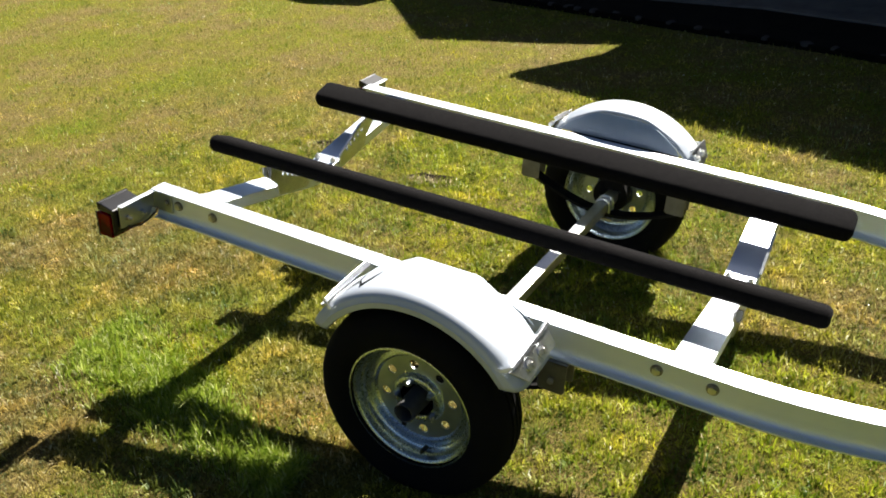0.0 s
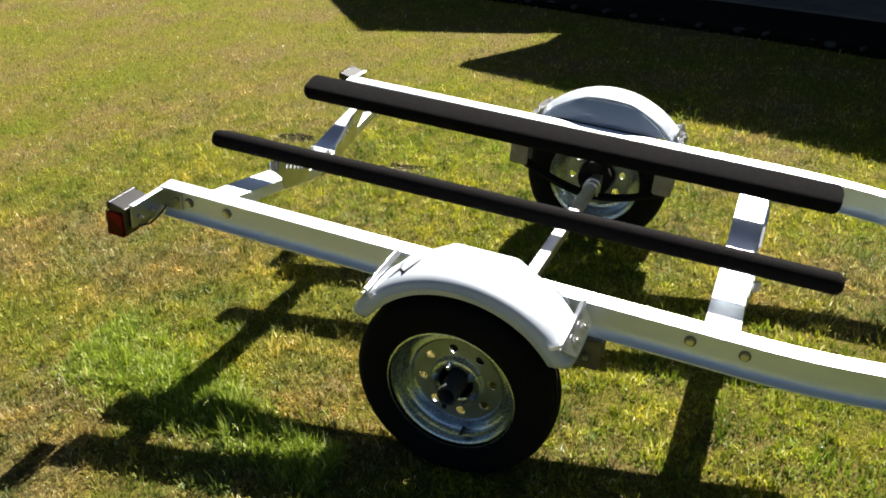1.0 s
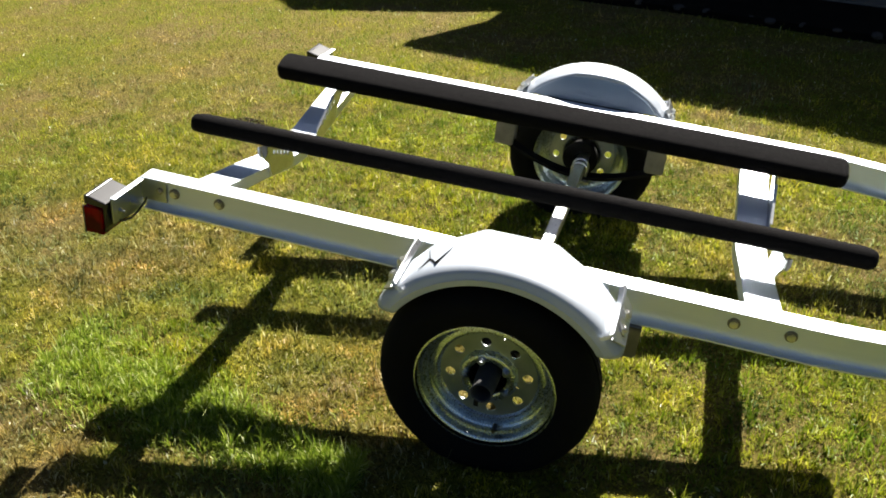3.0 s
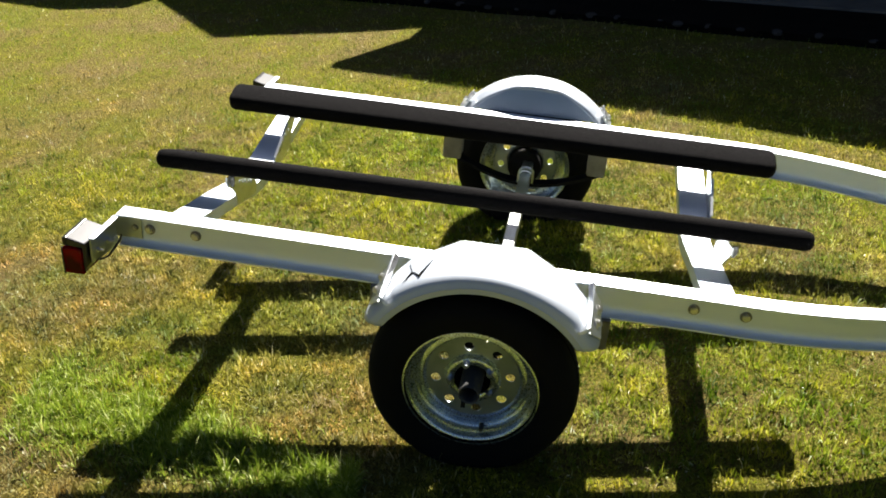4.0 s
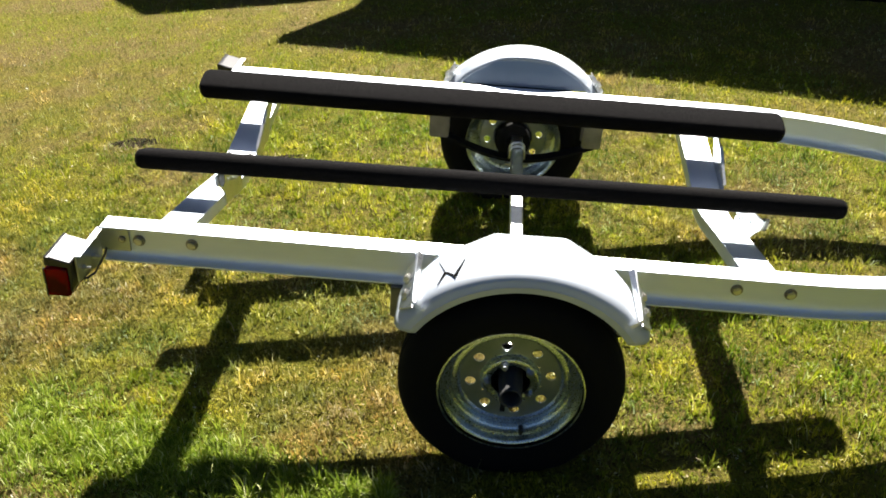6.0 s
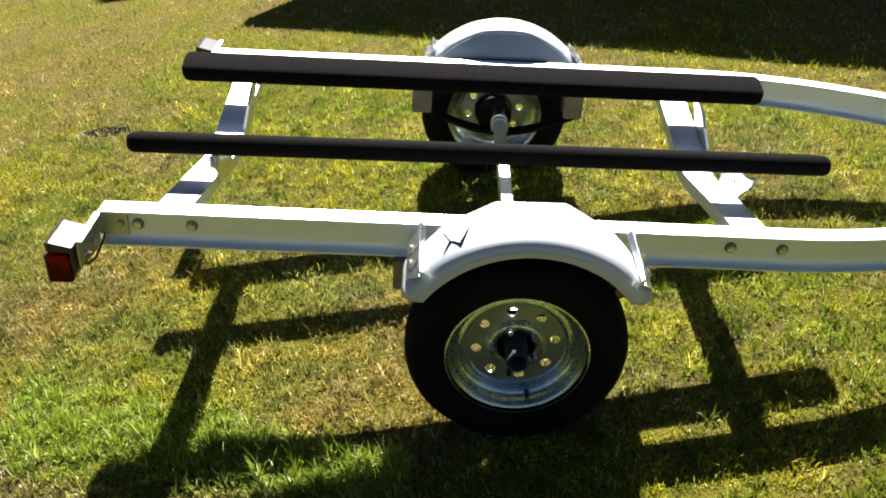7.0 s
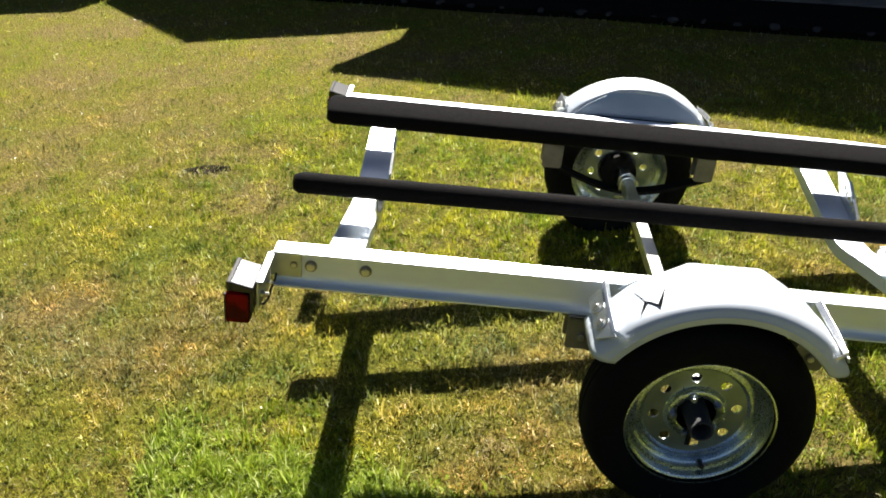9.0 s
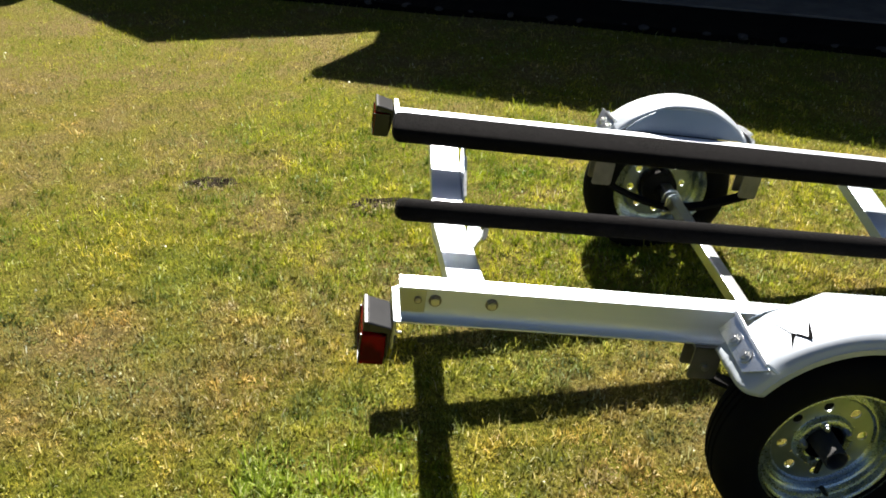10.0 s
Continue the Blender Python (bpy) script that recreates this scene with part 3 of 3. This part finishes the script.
def build_spring(s):
    bm = bmesh.new()
    rings = []
    for i in range(21):
        u = i / 20
        x = -0.25 + 0.53 * u
        z = 0.050 - 0.076 * math.sin(math.pi * u)
        rings.append([(x, 0.178, z - 0.006), (x, 0.222, z - 0.006), (x, 0.222, z + 0.006), (x, 0.178, z + 0.006)])
    sweep(bm, rings)
    ob = part("leaf_spring", flip(bm, s), GREASE, trailer, "dark steel leaf spring")
    for x, dx in ((-0.255, 0.034), (0.282, 0.034)) if s > 0 else ((-0.257, 0.033), (0.255, 0.032)):
        bm = bmesh.new()
        for y in (0.170, 0.226):
            slab(bm, [(x - dx, BEAM_LOW), (x + dx, BEAM_LOW), (x + dx, 0.050), (x + dx * 0.8, 0.044), (x - dx * 0.8, 0.044), (x - dx, 0.050)], y, y + 0.004)
        box(bm, (x - dx, 0.170, BEAM_LOW - 0.006), (x + dx, 0.230, BEAM_LOW - 0.0005))
        hanger = part("spring_hanger", flip(bm, s), DULL, trailer, "dull steel spring hanger", bevel=0.001)
        hanger.location.x = FAR_X if s < 0 else 0
        bolt((x, 0.170, 0.078), (0, -1, 0), ob, s, 0.008)
    bm = bmesh.new()
    # two bolts bent over the axle, with a plate under the spring
    for y in (0.184, 0.216):
        arch = [Vector((0.013 + 0.025 * math.cos(radians(a)), y, 0.004 + 0.024 * math.sin(radians(a)))) for a in range(0, 181, 20)]
        arch = [Vector((0.038, y, -0.050))] + arch + [Vector((-0.012, y, -0.050))]
        for p, q in zip(arch, arch[1:]):
            rod(bm, p, q, 0.0045, 8)
    box(bm, (-0.025, 0.172, -0.042), (0.051, 0.228, -0.035))
    part("u_bolt", flip(bm, s), GALV, ob)
    if s < 0:
        ob.location.x = FAR_X
    return ob


def build_tail_light(s):
    bm = bmesh.new()
    x0, x1, y0, y1, z0, z1 = -1.040, -0.990, 0.050, 0.160, 0.112, 0.212
    # black housing, its top sloping down to the front
    sweep(bm, [[(x0 + 0.004, y, z1 - 0.024), (x1 - 0.006, y, z1 - 0.026), (x1 - 0.006, y, z0 + 0.004), (x1, y, z0 + 0.02), (x1 + 0.004, y, z1 - 0.012), (x0 + 0.004, y, z1)] for y in (y0 + 0.004, y1 - 0.004)])
    ob = part("tail_light", flip(bm, s), PLASTIC, trailer, "square tail light in a black plastic housing", bevel=0.003)
    bm = bmesh.new()
    box(bm, (x0 - 0.006, y0, z0), (x1 - 0.0065, y1, z1 - 0.0275))
    part("lens", flip(bm, s), LENS, ob, "red plastic lens wrapping round the side", bevel=0.003)
    bm = bmesh.new()
    xa, xb, zt = x0 - 0.0085, x0 - 0.0055, z1 - 0.0275
    for ya, yb, za, zb in ((y0 - 0.001, y0 + 0.005, z0 - 0.002, zt), (y1 - 0.005, y1 + 0.001, z0 - 0.002, zt), (y0 + 0.005, y1 - 0.005, z0 - 0.002, z0 + 0.004)):
        box(bm, (xa, ya, za), (xb, yb, zb))
    part("lens_rim", flip(bm, s), PLASTIC, ob, "black rim of the lens")
    bm = bmesh.new()
    box(bm, (x0 - 0.004, y0 + 0.002, z1 - 0.022), (x0 + 0.006, y1 - 0.002, z1 + 0.001))
    part("lens_cap", flip(bm, s), PLASTIC, ob, bevel=0.002)
    bm = bmesh.new()
    slab(bm, [(0.070, 0.140), (0.182, 0.124), (0.201, 0.134), (0.201, 0.204), (0.070, 0.206)], -0.984, -0.979, 0)
    part("light_bracket", flip(bm, s), STEEL, ob, "dark zinc-plated light bracket", bevel=0.001)
    bm = bmesh.new()
    box(bm, (-0.978, 0.1955, 0.152), (-0.908, 0.2015, 0.212))
    part("bracket_return", flip(bm, s), STEEL, ob, "dull dark fixing plate", bevel=0.001)
    for y, z in ((0.150, 0.160), (0.098, 0.163)):
        bm = bmesh.new()
        rod(bm, (-0.985, y, z), (-0.962, y, z), 0.0035, 10)
        rod(bm, (-0.979, y, z), (-0.973, y, z), 0.0075, 6)
        part("stud", flip(bm, s), BOLT, ob)
    bm = bmesh.new()
    box(bm, (-0.984, 0.070, 0.2062), (-0.969, 0.201, 0.2092))
    part("bracket_flange", flip(bm, s), ALU, ob, "bright upper edge of the light bracket", bevel=0.001)
    bolt((-0.925, 0.1955, 0.184), (0, -1, 0), ob, s, 0.006, 0.005)
    bm = bmesh.new()
    pts = [Vector((-0.990, 0.080, 0.146)), Vector((-0.975, 0.100, 0.134)), Vector((-0.971, 0.130, 0.128)), Vector((-0.971, 0.162, 0.133)), Vector((-0.967, 0.188, 0.146)), Vector((-0.966, 0.200, 0.160))]
    for p, q in zip(pts, pts[1:]):
        rod(bm, p, q, 0.0028, 8)
    part("wire", flip(bm, s), PLASTIC, ob, "black light wire")
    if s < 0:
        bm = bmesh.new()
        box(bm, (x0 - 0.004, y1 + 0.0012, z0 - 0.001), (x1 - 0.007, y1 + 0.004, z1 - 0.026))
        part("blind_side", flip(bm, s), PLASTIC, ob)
        ob.location.x = 0.040
    return ob


for s in (1, -1):
    rail = build_beam(s)
    for x in (-0.887, -0.762, 0.509, 0.633):
        bolt((x, BEAM_Y - WEB, 0.181), (0, -1, 0), rail, s)
    build_bunk(s)
    build_bunk_bracket(s, -0.815)
    build_bunk_bracket(s, 0.570)
    build_wheel(s)
    build_fender(s)
    build_spring(s)
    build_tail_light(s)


build_crossmember(-0.815, "crossmember")
build_crossmember(0.570, "crossmember")
bm = bmesh.new()
for v in box(bm, (-0.006, 0.10, -0.019), (0.032, 2 * MID - 0.10, 0.019)):
    v.co.x += FAR_X * (v.co.y - 0.10) / (2 * MID - 0.20)
part("axle", bm, GALV, trailer, "square galvanised axle tube", bevel=0.004)
bm = bmesh.new()
box(bm, (1.70, MID - 0.04, 0.138), (2.55, MID + 0.04, 0.218))
part("tongue", bm, ALU, trailer, "aluminium tongue tube", bevel=0.004)

# ---- house ----
# the house stands askew behind the trailer; U runs along its front, N into it
U, N = Vector((0.924, -0.383, 0)).normalized(), Vector((0.383, 0.924, 0)).normalized()
HM = Matrix(((U.x, N.x, 0, 0), (U.y, N.y, 0, 0), (0, 0, 1, 0), (0, 0, 0, 1)))
FRONT, LEFT, RIGHT, EAVE, HANG = 5.46, -2.95, 7.0, 2.50, 0.540
house = new("house")
house.matrix_world = HM
tagged(house, "grey house with dark shingle roof, its front in its own shade", "house")
bm = bmesh.new()
box(bm, (LEFT, FRONT, 0.13), (RIGHT, FRONT + 0.15, EAVE))
part("wall", bm, STUCCO, house, "grey rendered wall with small dark specks")
bm = bmesh.new()
box(bm, (LEFT, FRONT + 5.9, 0.13), (RIGHT, FRONT + 6.05, EAVE))
part("wall", bm, STUCCO, house)
bm = bmesh.new()
box(bm, (RIGHT - 0.15, FRONT + 0.15, 0.13), (RIGHT, FRONT + 5.9, EAVE))
part("wall", bm, STUCCO, house)
bm = bmesh.new()
slab(bm, [(FRONT + 0.15, 0.13), (FRONT + 5.9, 0.13), (FRONT + 5.9, EAVE), (FRONT + 3.0, EAVE + 1.36), (FRONT + 0.15, EAVE)], LEFT, LEFT + 0.15, 0)
part("wall", bm, STUCCO, house)
bm = bmesh.new()
box(bm, (LEFT + 0.01, FRONT - 0.03, -0.05), (RIGHT, FRONT + 6.0, 0.128))
part("foundation", bm, SLAB, house, "low grey concrete footing")
bm = bmesh.new()
for a, b in (((FRONT - HANG, EAVE - 0.06), (FRONT + 3.02, EAVE + 1.46)), ((FRONT + 6.40, EAVE - 0.06), (FRONT + 3.02, EAVE + 1.46))):
    slab(bm, [a, b, (b[0], b[1] + 0.12), (a[0], a[1] + 0.12)], -3.08, RIGHT + 0.3, 0)
part("roof", bm, SHINGLE, house, "dark shingle roof")
bm = bmesh.new()
box(bm, (-3.06, FRONT - HANG - 0.025, EAVE - 0.09), (RIGHT + 0.3, FRONT - HANG, EAVE + 0.07))
part("fascia", bm, TRIM, house, "pale eave board")
# gabled porch beside the main block
PEAK, GF = -4.38, 5.73
bm = bmesh.new()
for sgn in (-1, 1):
    rings = []
    for n in (GF, GF + 3.2):
        half, low = (1.40, 2.35) if sgn > 0 else (1.15, 2.51)
        rings.append([(PEAK, n, 3.25), (PEAK + sgn * half, n, low), (PEAK + sgn * half, n, low - 0.1), (PEAK, n, 3.15)])
    sweep(bm, rings)
part("porch_roof", bm, SHINGLE, house, "dark gabled porch roof")
bm = bmesh.new()
slab(bm, [(PEAK - 1.05, 2.40), (PEAK + 1.05, 2.40), (PEAK, 3.12)], GF + 0.20, GF + 0.28)
box(bm, (PEAK - 1.1, GF + 1.6, 0.0), (PEAK + 1.38, GF + 1.75, 2.25))
part("porch_wall", bm, STUCCO, house, "grey porch gable")
for u in (PEAK - 1.0, PEAK + 0.95):
    bm = bmesh.new()
    box(bm, (u - 0.06, GF + 0.18, 0.0), (u + 0.06, GF + 0.30, 2.43))
    part("porch_post", bm, TRIM, house, "square porch post", bevel=0.004)
# unseen slab and wall, added to shape the shade edge left of the porch
bm = bmesh.new()
flat = [(-5.56, 5.44), (-6.10, 5.24), (-10.0, 5.24), (-10.0, 9.6), (-5.56, 9.6)]
sweep(bm, [[Vector((u, n, 2.36)) for u, n in flat], [Vector((u, n, 2.52)) for u, n in flat]])
box(bm, (-10.0, GF + 1.2, 0.0), (-5.60, GF + 1.35, 2.36))
part("shade_caster", bm, SHINGLE, house, "unseen flat slab and wall added to cast shade on the lawn")

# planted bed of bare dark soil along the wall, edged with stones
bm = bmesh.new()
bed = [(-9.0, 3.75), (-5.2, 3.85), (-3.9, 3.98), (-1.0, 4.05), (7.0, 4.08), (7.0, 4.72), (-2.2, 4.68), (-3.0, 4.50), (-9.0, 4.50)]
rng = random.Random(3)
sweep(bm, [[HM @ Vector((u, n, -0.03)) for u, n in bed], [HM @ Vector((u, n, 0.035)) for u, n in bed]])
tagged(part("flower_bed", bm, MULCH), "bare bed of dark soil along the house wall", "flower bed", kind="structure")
bm = bmesh.new()
pave = [(-9.0, 4.52), (-3.0, 4.52), (-2.2, 4.70), (7.0, 4.74), (7.0, FRONT - 0.04), (-2.75, FRONT - 0.04), (-2.97, FRONT + 1.0), (-9.0, FRONT + 2.0)]
sweep(bm, [[HM @ Vector((u, n, -0.03)) for u, n in pave], [HM @ Vector((u, n, 0.045)) for u, n in pave]])
tagged(part("pavement", bm, SLAB), "grey concrete path beside the house", "pavement", kind="structure")


def build_stone(u, n, size, seed):
    r = random.Random(seed)
    bm = bmesh.new()
    bmesh.ops.create_icosphere(bm, subdivisions=2, radius=1.0)
    k = (size * r.uniform(0.9, 1.5), size * r.uniform(0.6, 0.9), size * r.uniform(0.4, 0.6))
    turn = Matrix.Rotation(r.uniform(0, 6.3), 4, "Z")
    for v in bm.verts:
        w = 1 + 0.22 * noise.noise(v.co * 1.7 + Vector((seed, 0, 0)))
        v.co = turn @ Vector([v.co[i] * k[i] * w for i in range(3)])
    ob = part("edging_stone", bm, STONE, smooth=True)
    ob.matrix_world = Matrix.Translation(HM @ Vector((u, n, 0.03)))
    return tagged(ob, "small rough grey stone edging the flower bed", "stone", "stones edging the bed")


u, seed = -3.6, 1
while u < 5.0:
    build_stone(u, 4.06 + rng.uniform(-0.02, 0.02) - 0.02 * max(0, -u - 1.0), rng.uniform(0.020, 0.038), seed)
    u += rng.uniform(0.10, 0.30)
    seed += 1


# ---- lawn ----
def lawn_height(x, y):
    return 0.010 * np.sin(1.3 * x + 0.7 * y) * np.sin(0.9 * y - 0.4 * x) + 0.006 * np.sin(3.1 * x - 1.2) * np.sin(2.7 * y + 0.5) - 0.006


def build_ground():
    near = np.arange(-8, 8.01, 0.1)
    far = np.array([10, 14, 20, 35, 70, 150, 400, 1200, 3000])
    ax = np.r_[-far[::-1], near, far]
    X, Y = np.meshgrid(ax, ax, indexing="ij")
    Z = lawn_height(X, Y) * (np.maximum(abs(X), abs(Y)) < 9)
    n = len(ax)
    idx = np.arange(n * n).reshape(n, n)
    faces = np.stack([idx[:-1, :-1], idx[1:, :-1], idx[1:, 1:], idx[:-1, 1:]], -1).reshape(-1, 4)
    me = bpy.data.meshes.new("ground")
    me.from_pydata(np.stack([X, Y, Z], -1).reshape(-1, 3).tolist(), [], faces.tolist())
    me.materials.append(SOIL)
    for p in me.polygons:
        p.use_smooth = True
    tagged(new("ground", me), "mown lawn with green and straw-dry patches", "lawn", kind="structure")


def build_grass(name, count, region, length, width, seed, label, lean_by=0.55, blunt=0.0, mat=None):
    """Loose blades strewn over a region, each a bent strip of three triangles."""
    rng = np.random.default_rng(seed)
    x, y = region(rng, count)
    u, n_ = x * U.x + y * U.y, x * N.x + y * N.y
    keep = (n_ < np.interp(u, [-9.0, -5.2, -3.9, -1.0, 7.0], [3.75, 3.85, 3.98, 4.05, 4.08]))
    for cx, cy, rx, ry, turn in BARE:
        dx, dy = x - cx, y - cy
        a, b = dx * math.cos(turn) + dy * math.sin(turn), -dx * math.sin(turn) + dy * math.cos(turn)
        keep &= (a / rx) ** 2 + (b / ry) ** 2 > rng.uniform(-0.4, 1.1, len(x))
    x, y = x[keep], y[keep]
    n = len(x)
    z = lawn_height(x, y) - 0.004
    # the blades fan out of clumps, each with a height of its own
    cell = 0.037
    table = np.random.default_rng(77).uniform(0, 1, (3, 512, 512))
    ix, iy = np.floor(x / cell).astype(int), np.floor(y / cell).astype(int)
    best, mx, my, tall = np.full(n, 9.0), np.zeros(n), np.zeros(n), np.zeros(n)
    for jx in (-1, 0, 1):
        for jy in (-1, 0, 1):
            a, b = (ix + jx) % 512, (iy + jy) % 512
            cx, cy = (ix + jx + table[0, a, b]) * cell, (iy + jy + table[1, a, b]) * cell
            d = np.hypot(x - cx, y - cy)
            closer = d < best
            best, mx, my = np.where(closer, d, best), np.where(closer, cx, mx), np.where(closer, cy, my)
            tall = np.where(closer, table[2, a, b], tall)
    yaw = rng.uniform(0, 2 * math.pi, n)
    out = np.clip(best / cell, 0, 1)
    lean = (np.abs(rng.normal(0.0, lean_by, n)) + 0.12) * (0.45 + 1.0 * out)
    az = np.arctan2(y - my, x - mx) + rng.normal(0, 0.9, n)
    long = length * rng.lognormal(0, 0.30, n) * (0.45 + 0.95 * tall ** 1.3) * (1.2 - 0.65 * out)
    wide = width * rng.uniform(0.6, 1.4, n)
    side = np.stack([np.cos(yaw), np.sin(yaw), np.zeros(n)], -1) * wide[:, None] / 2
    d1 = np.stack([np.sin(lean * 0.6) * np.cos(az), np.sin(lean * 0.6) * np.sin(az), np.cos(lean * 0.6)], -1)
    d2 = np.stack([np.sin(lean * 1.7) * np.cos(az), np.sin(lean * 1.7) * np.sin(az), np.cos(lean * 1.7)], -1)
    base = np.stack([x, y, z], -1)
    mid = base + d1 * long[:, None] * 0.55
    tip = mid + d2 * long[:, None] * 0.45
    tip[:, 2] = np.maximum(tip[:, 2], z + 0.006)
    verts = np.stack([base - side * (1 - blunt), base + side * (1 - blunt), mid + side * (0.8 + blunt), mid - side * (0.8 + blunt), tip], 1).reshape(-1, 3)
    k = (np.arange(n) * 5)[:, None]
    loops = np.concatenate([k + 0, k + 1, k + 2, k + 3, k + 3, k + 2, k + 4], 1).reshape(-1)
    starts = np.stack([np.arange(n) * 7, np.arange(n) * 7 + 4], 1).reshape(-1)
    me = bpy.data.meshes.new(name)
    me.vertices.add(n * 5)
    me.vertices.foreach_set("co", verts.astype(np.float32).reshape(-1))
    me.loops.add(n * 7)
    me.loops.foreach_set("vertex_index", loops.astype(np.int32))
    me.polygons.add(n * 2)
    me.polygons.foreach_set("loop_start", starts.astype(np.int32))
    me.polygons.foreach_set("loop_total", np.tile([4, 3], n).astype(np.int32))
    me.update(calc_edges=True)
    me.materials.append(mat or GRASS)
    return tagged(new(name, me), label, "grass", kind="stuff")


# bare spots in the lawn: x, y, half length, half width, turn
BARE = [(-1.65, 1.965, 0.125, 0.055, 0.0), (-0.96, 1.745, 0.135, 0.050, 0.1)]


def spread(rng, count):
    """More blades where the camera passes near, fewer far off."""
    x = rng.uniform(-8.5, 5.5, count)
    y = rng.uniform(-4.0, 7.5, count)
    far = np.hypot(x, y + 1.5 * (y > -1.5))
    fade = np.clip((y + 4.0) / 3.0, 0, 1) * np.clip((x + 8.5) / 1.5, 0, 1) * np.clip((5.5 - x) / 2.0, 0, 1)
    keep = rng.uniform(0, 1, count) < np.clip(1.5 - 0.20 * far, 0.33, 1) * fade
    return x[keep], y[keep]


def near(rng, count):
    """The turf round the trailer, which the camera passes nearest."""
    x = rng.uniform(-3.1, 2.2, count)
    y = rng.uniform(-1.0, 3.3, count)
    keep = rng.uniform(0, 1, count) < np.clip(1.45 - 0.52 * np.hypot(x + 0.3, y - 0.5), 0, 1)
    return x[keep], y[keep]


def tuft(rng, count):
    """A fresher, longer strip that runs past the near wheel, wider and thinner at its tail."""
    along = rng.uniform(0, 1, count)
    x = -0.28 - 1.05 * along ** 1.5
    y = np.interp(x, [-1.35, -0.95, -0.60, -0.28], [0.15, 0.055, -0.085, -0.125]) + rng.normal(0, 1, count) * (0.036 + 0.055 * along ** 1.5) + 0.02 * np.sin(7 * x)
    return x, y


def stray(rng, count):
    """Single long blades that lean out of the fresh strip."""
    x, y = tuft(rng, count)
    return x, y * 0.4 + 0.6 * np.interp(x, [-1.35, -0.95, -0.60, -0.28], [0.15, 0.055, -0.085, -0.125])


def litter(rng, count):
    """Dead blades raked out along the near rim of each bare spot."""
    x, y = [], []
    for cx, cy, rx, ry, turn in BARE:
        a, b = rng.normal(0, 0.55 * rx, count // 2), rng.normal(-1.15 * ry, 0.30 * ry, count // 2)
        x.append(cx + a * math.cos(turn) - b * math.sin(turn))
        y.append(cy + a * math.sin(turn) + b * math.cos(turn))
    return np.concatenate(x), np.concatenate(y)


def build_bare_patch(cx, cy, rx, ry, turn, seed):
    """A scuffed hollow in the turf with an uneven rim."""
    rng = random.Random(seed)
    bm = bmesh.new()
    c, n = Vector((cx, cy, float(lawn_height(cx, cy)) + 0.003)), 28
    rings = []
    for k in (0.35, 0.7, 1.0):
        ring = []
        for i in range(n):
            a = 2 * math.pi * i / n
            r = k * rng.uniform(0.78, 1.2)
            u, v = rx * r * math.cos(a), ry * r * math.sin(a)
            ring.append(bm.verts.new(c + Vector((u * math.cos(turn) - v * math.sin(turn), u * math.sin(turn) + v * math.cos(turn), rng.uniform(-0.004, 0.005) - 0.006 * (k == 1.0)))))
        rings.append(ring)
    bm.faces.new(rings[0])
    for p, q in zip(rings, rings[1:]):
        for i in range(n):
            bm.faces.new((p[i], p[(i + 1) % n], q[(i + 1) % n], q[i]))
    ob = part("bare_patch", bm, BARE_SOIL)
    tagged(ob, "scuffed bare patch of dark soil in the lawn", "soil", kind="stuff")


build_ground()
for i, spot in enumerate(BARE):
    build_bare_patch(*spot, 31 + i)
build_grass("grass", 1250000, spread, 0.024, 0.0031, 5, "short mown lawn grass, green with dry straw blades", 0.95)
build_grass("turf", 560000, near, 0.025, 0.0032, 6, "dense low turf of thin lying grass blades", 1.15, 0.0)
build_grass("clover", 400000, spread, 0.011, 0.0080, 8, "small broad glossy clover and weed leaves in the lawn", 1.25, 0.25, WEED)
build_grass("straw", 80000, spread, 0.022, 0.0024, 9, "dry cut grass lying on the lawn", 1.3, 0.0, STRAW)
build_grass("dead_grass", 420, litter, 0.040, 0.0024, 12, "pale dead grass along the rim of a bare patch", 1.35, 0.0, STRAW)
build_grass("stray_grass", 420, stray, 0.075, 0.0030, 13, "single long blades leaning out of the lawn", 0.95, 0.0, LUSH)
build_grass("long_grass", 32000, tuft, 0.032, 0.0034, 11, "strip of longer fresh green grass by the wheel", 0.85, 0.0, LUSH)
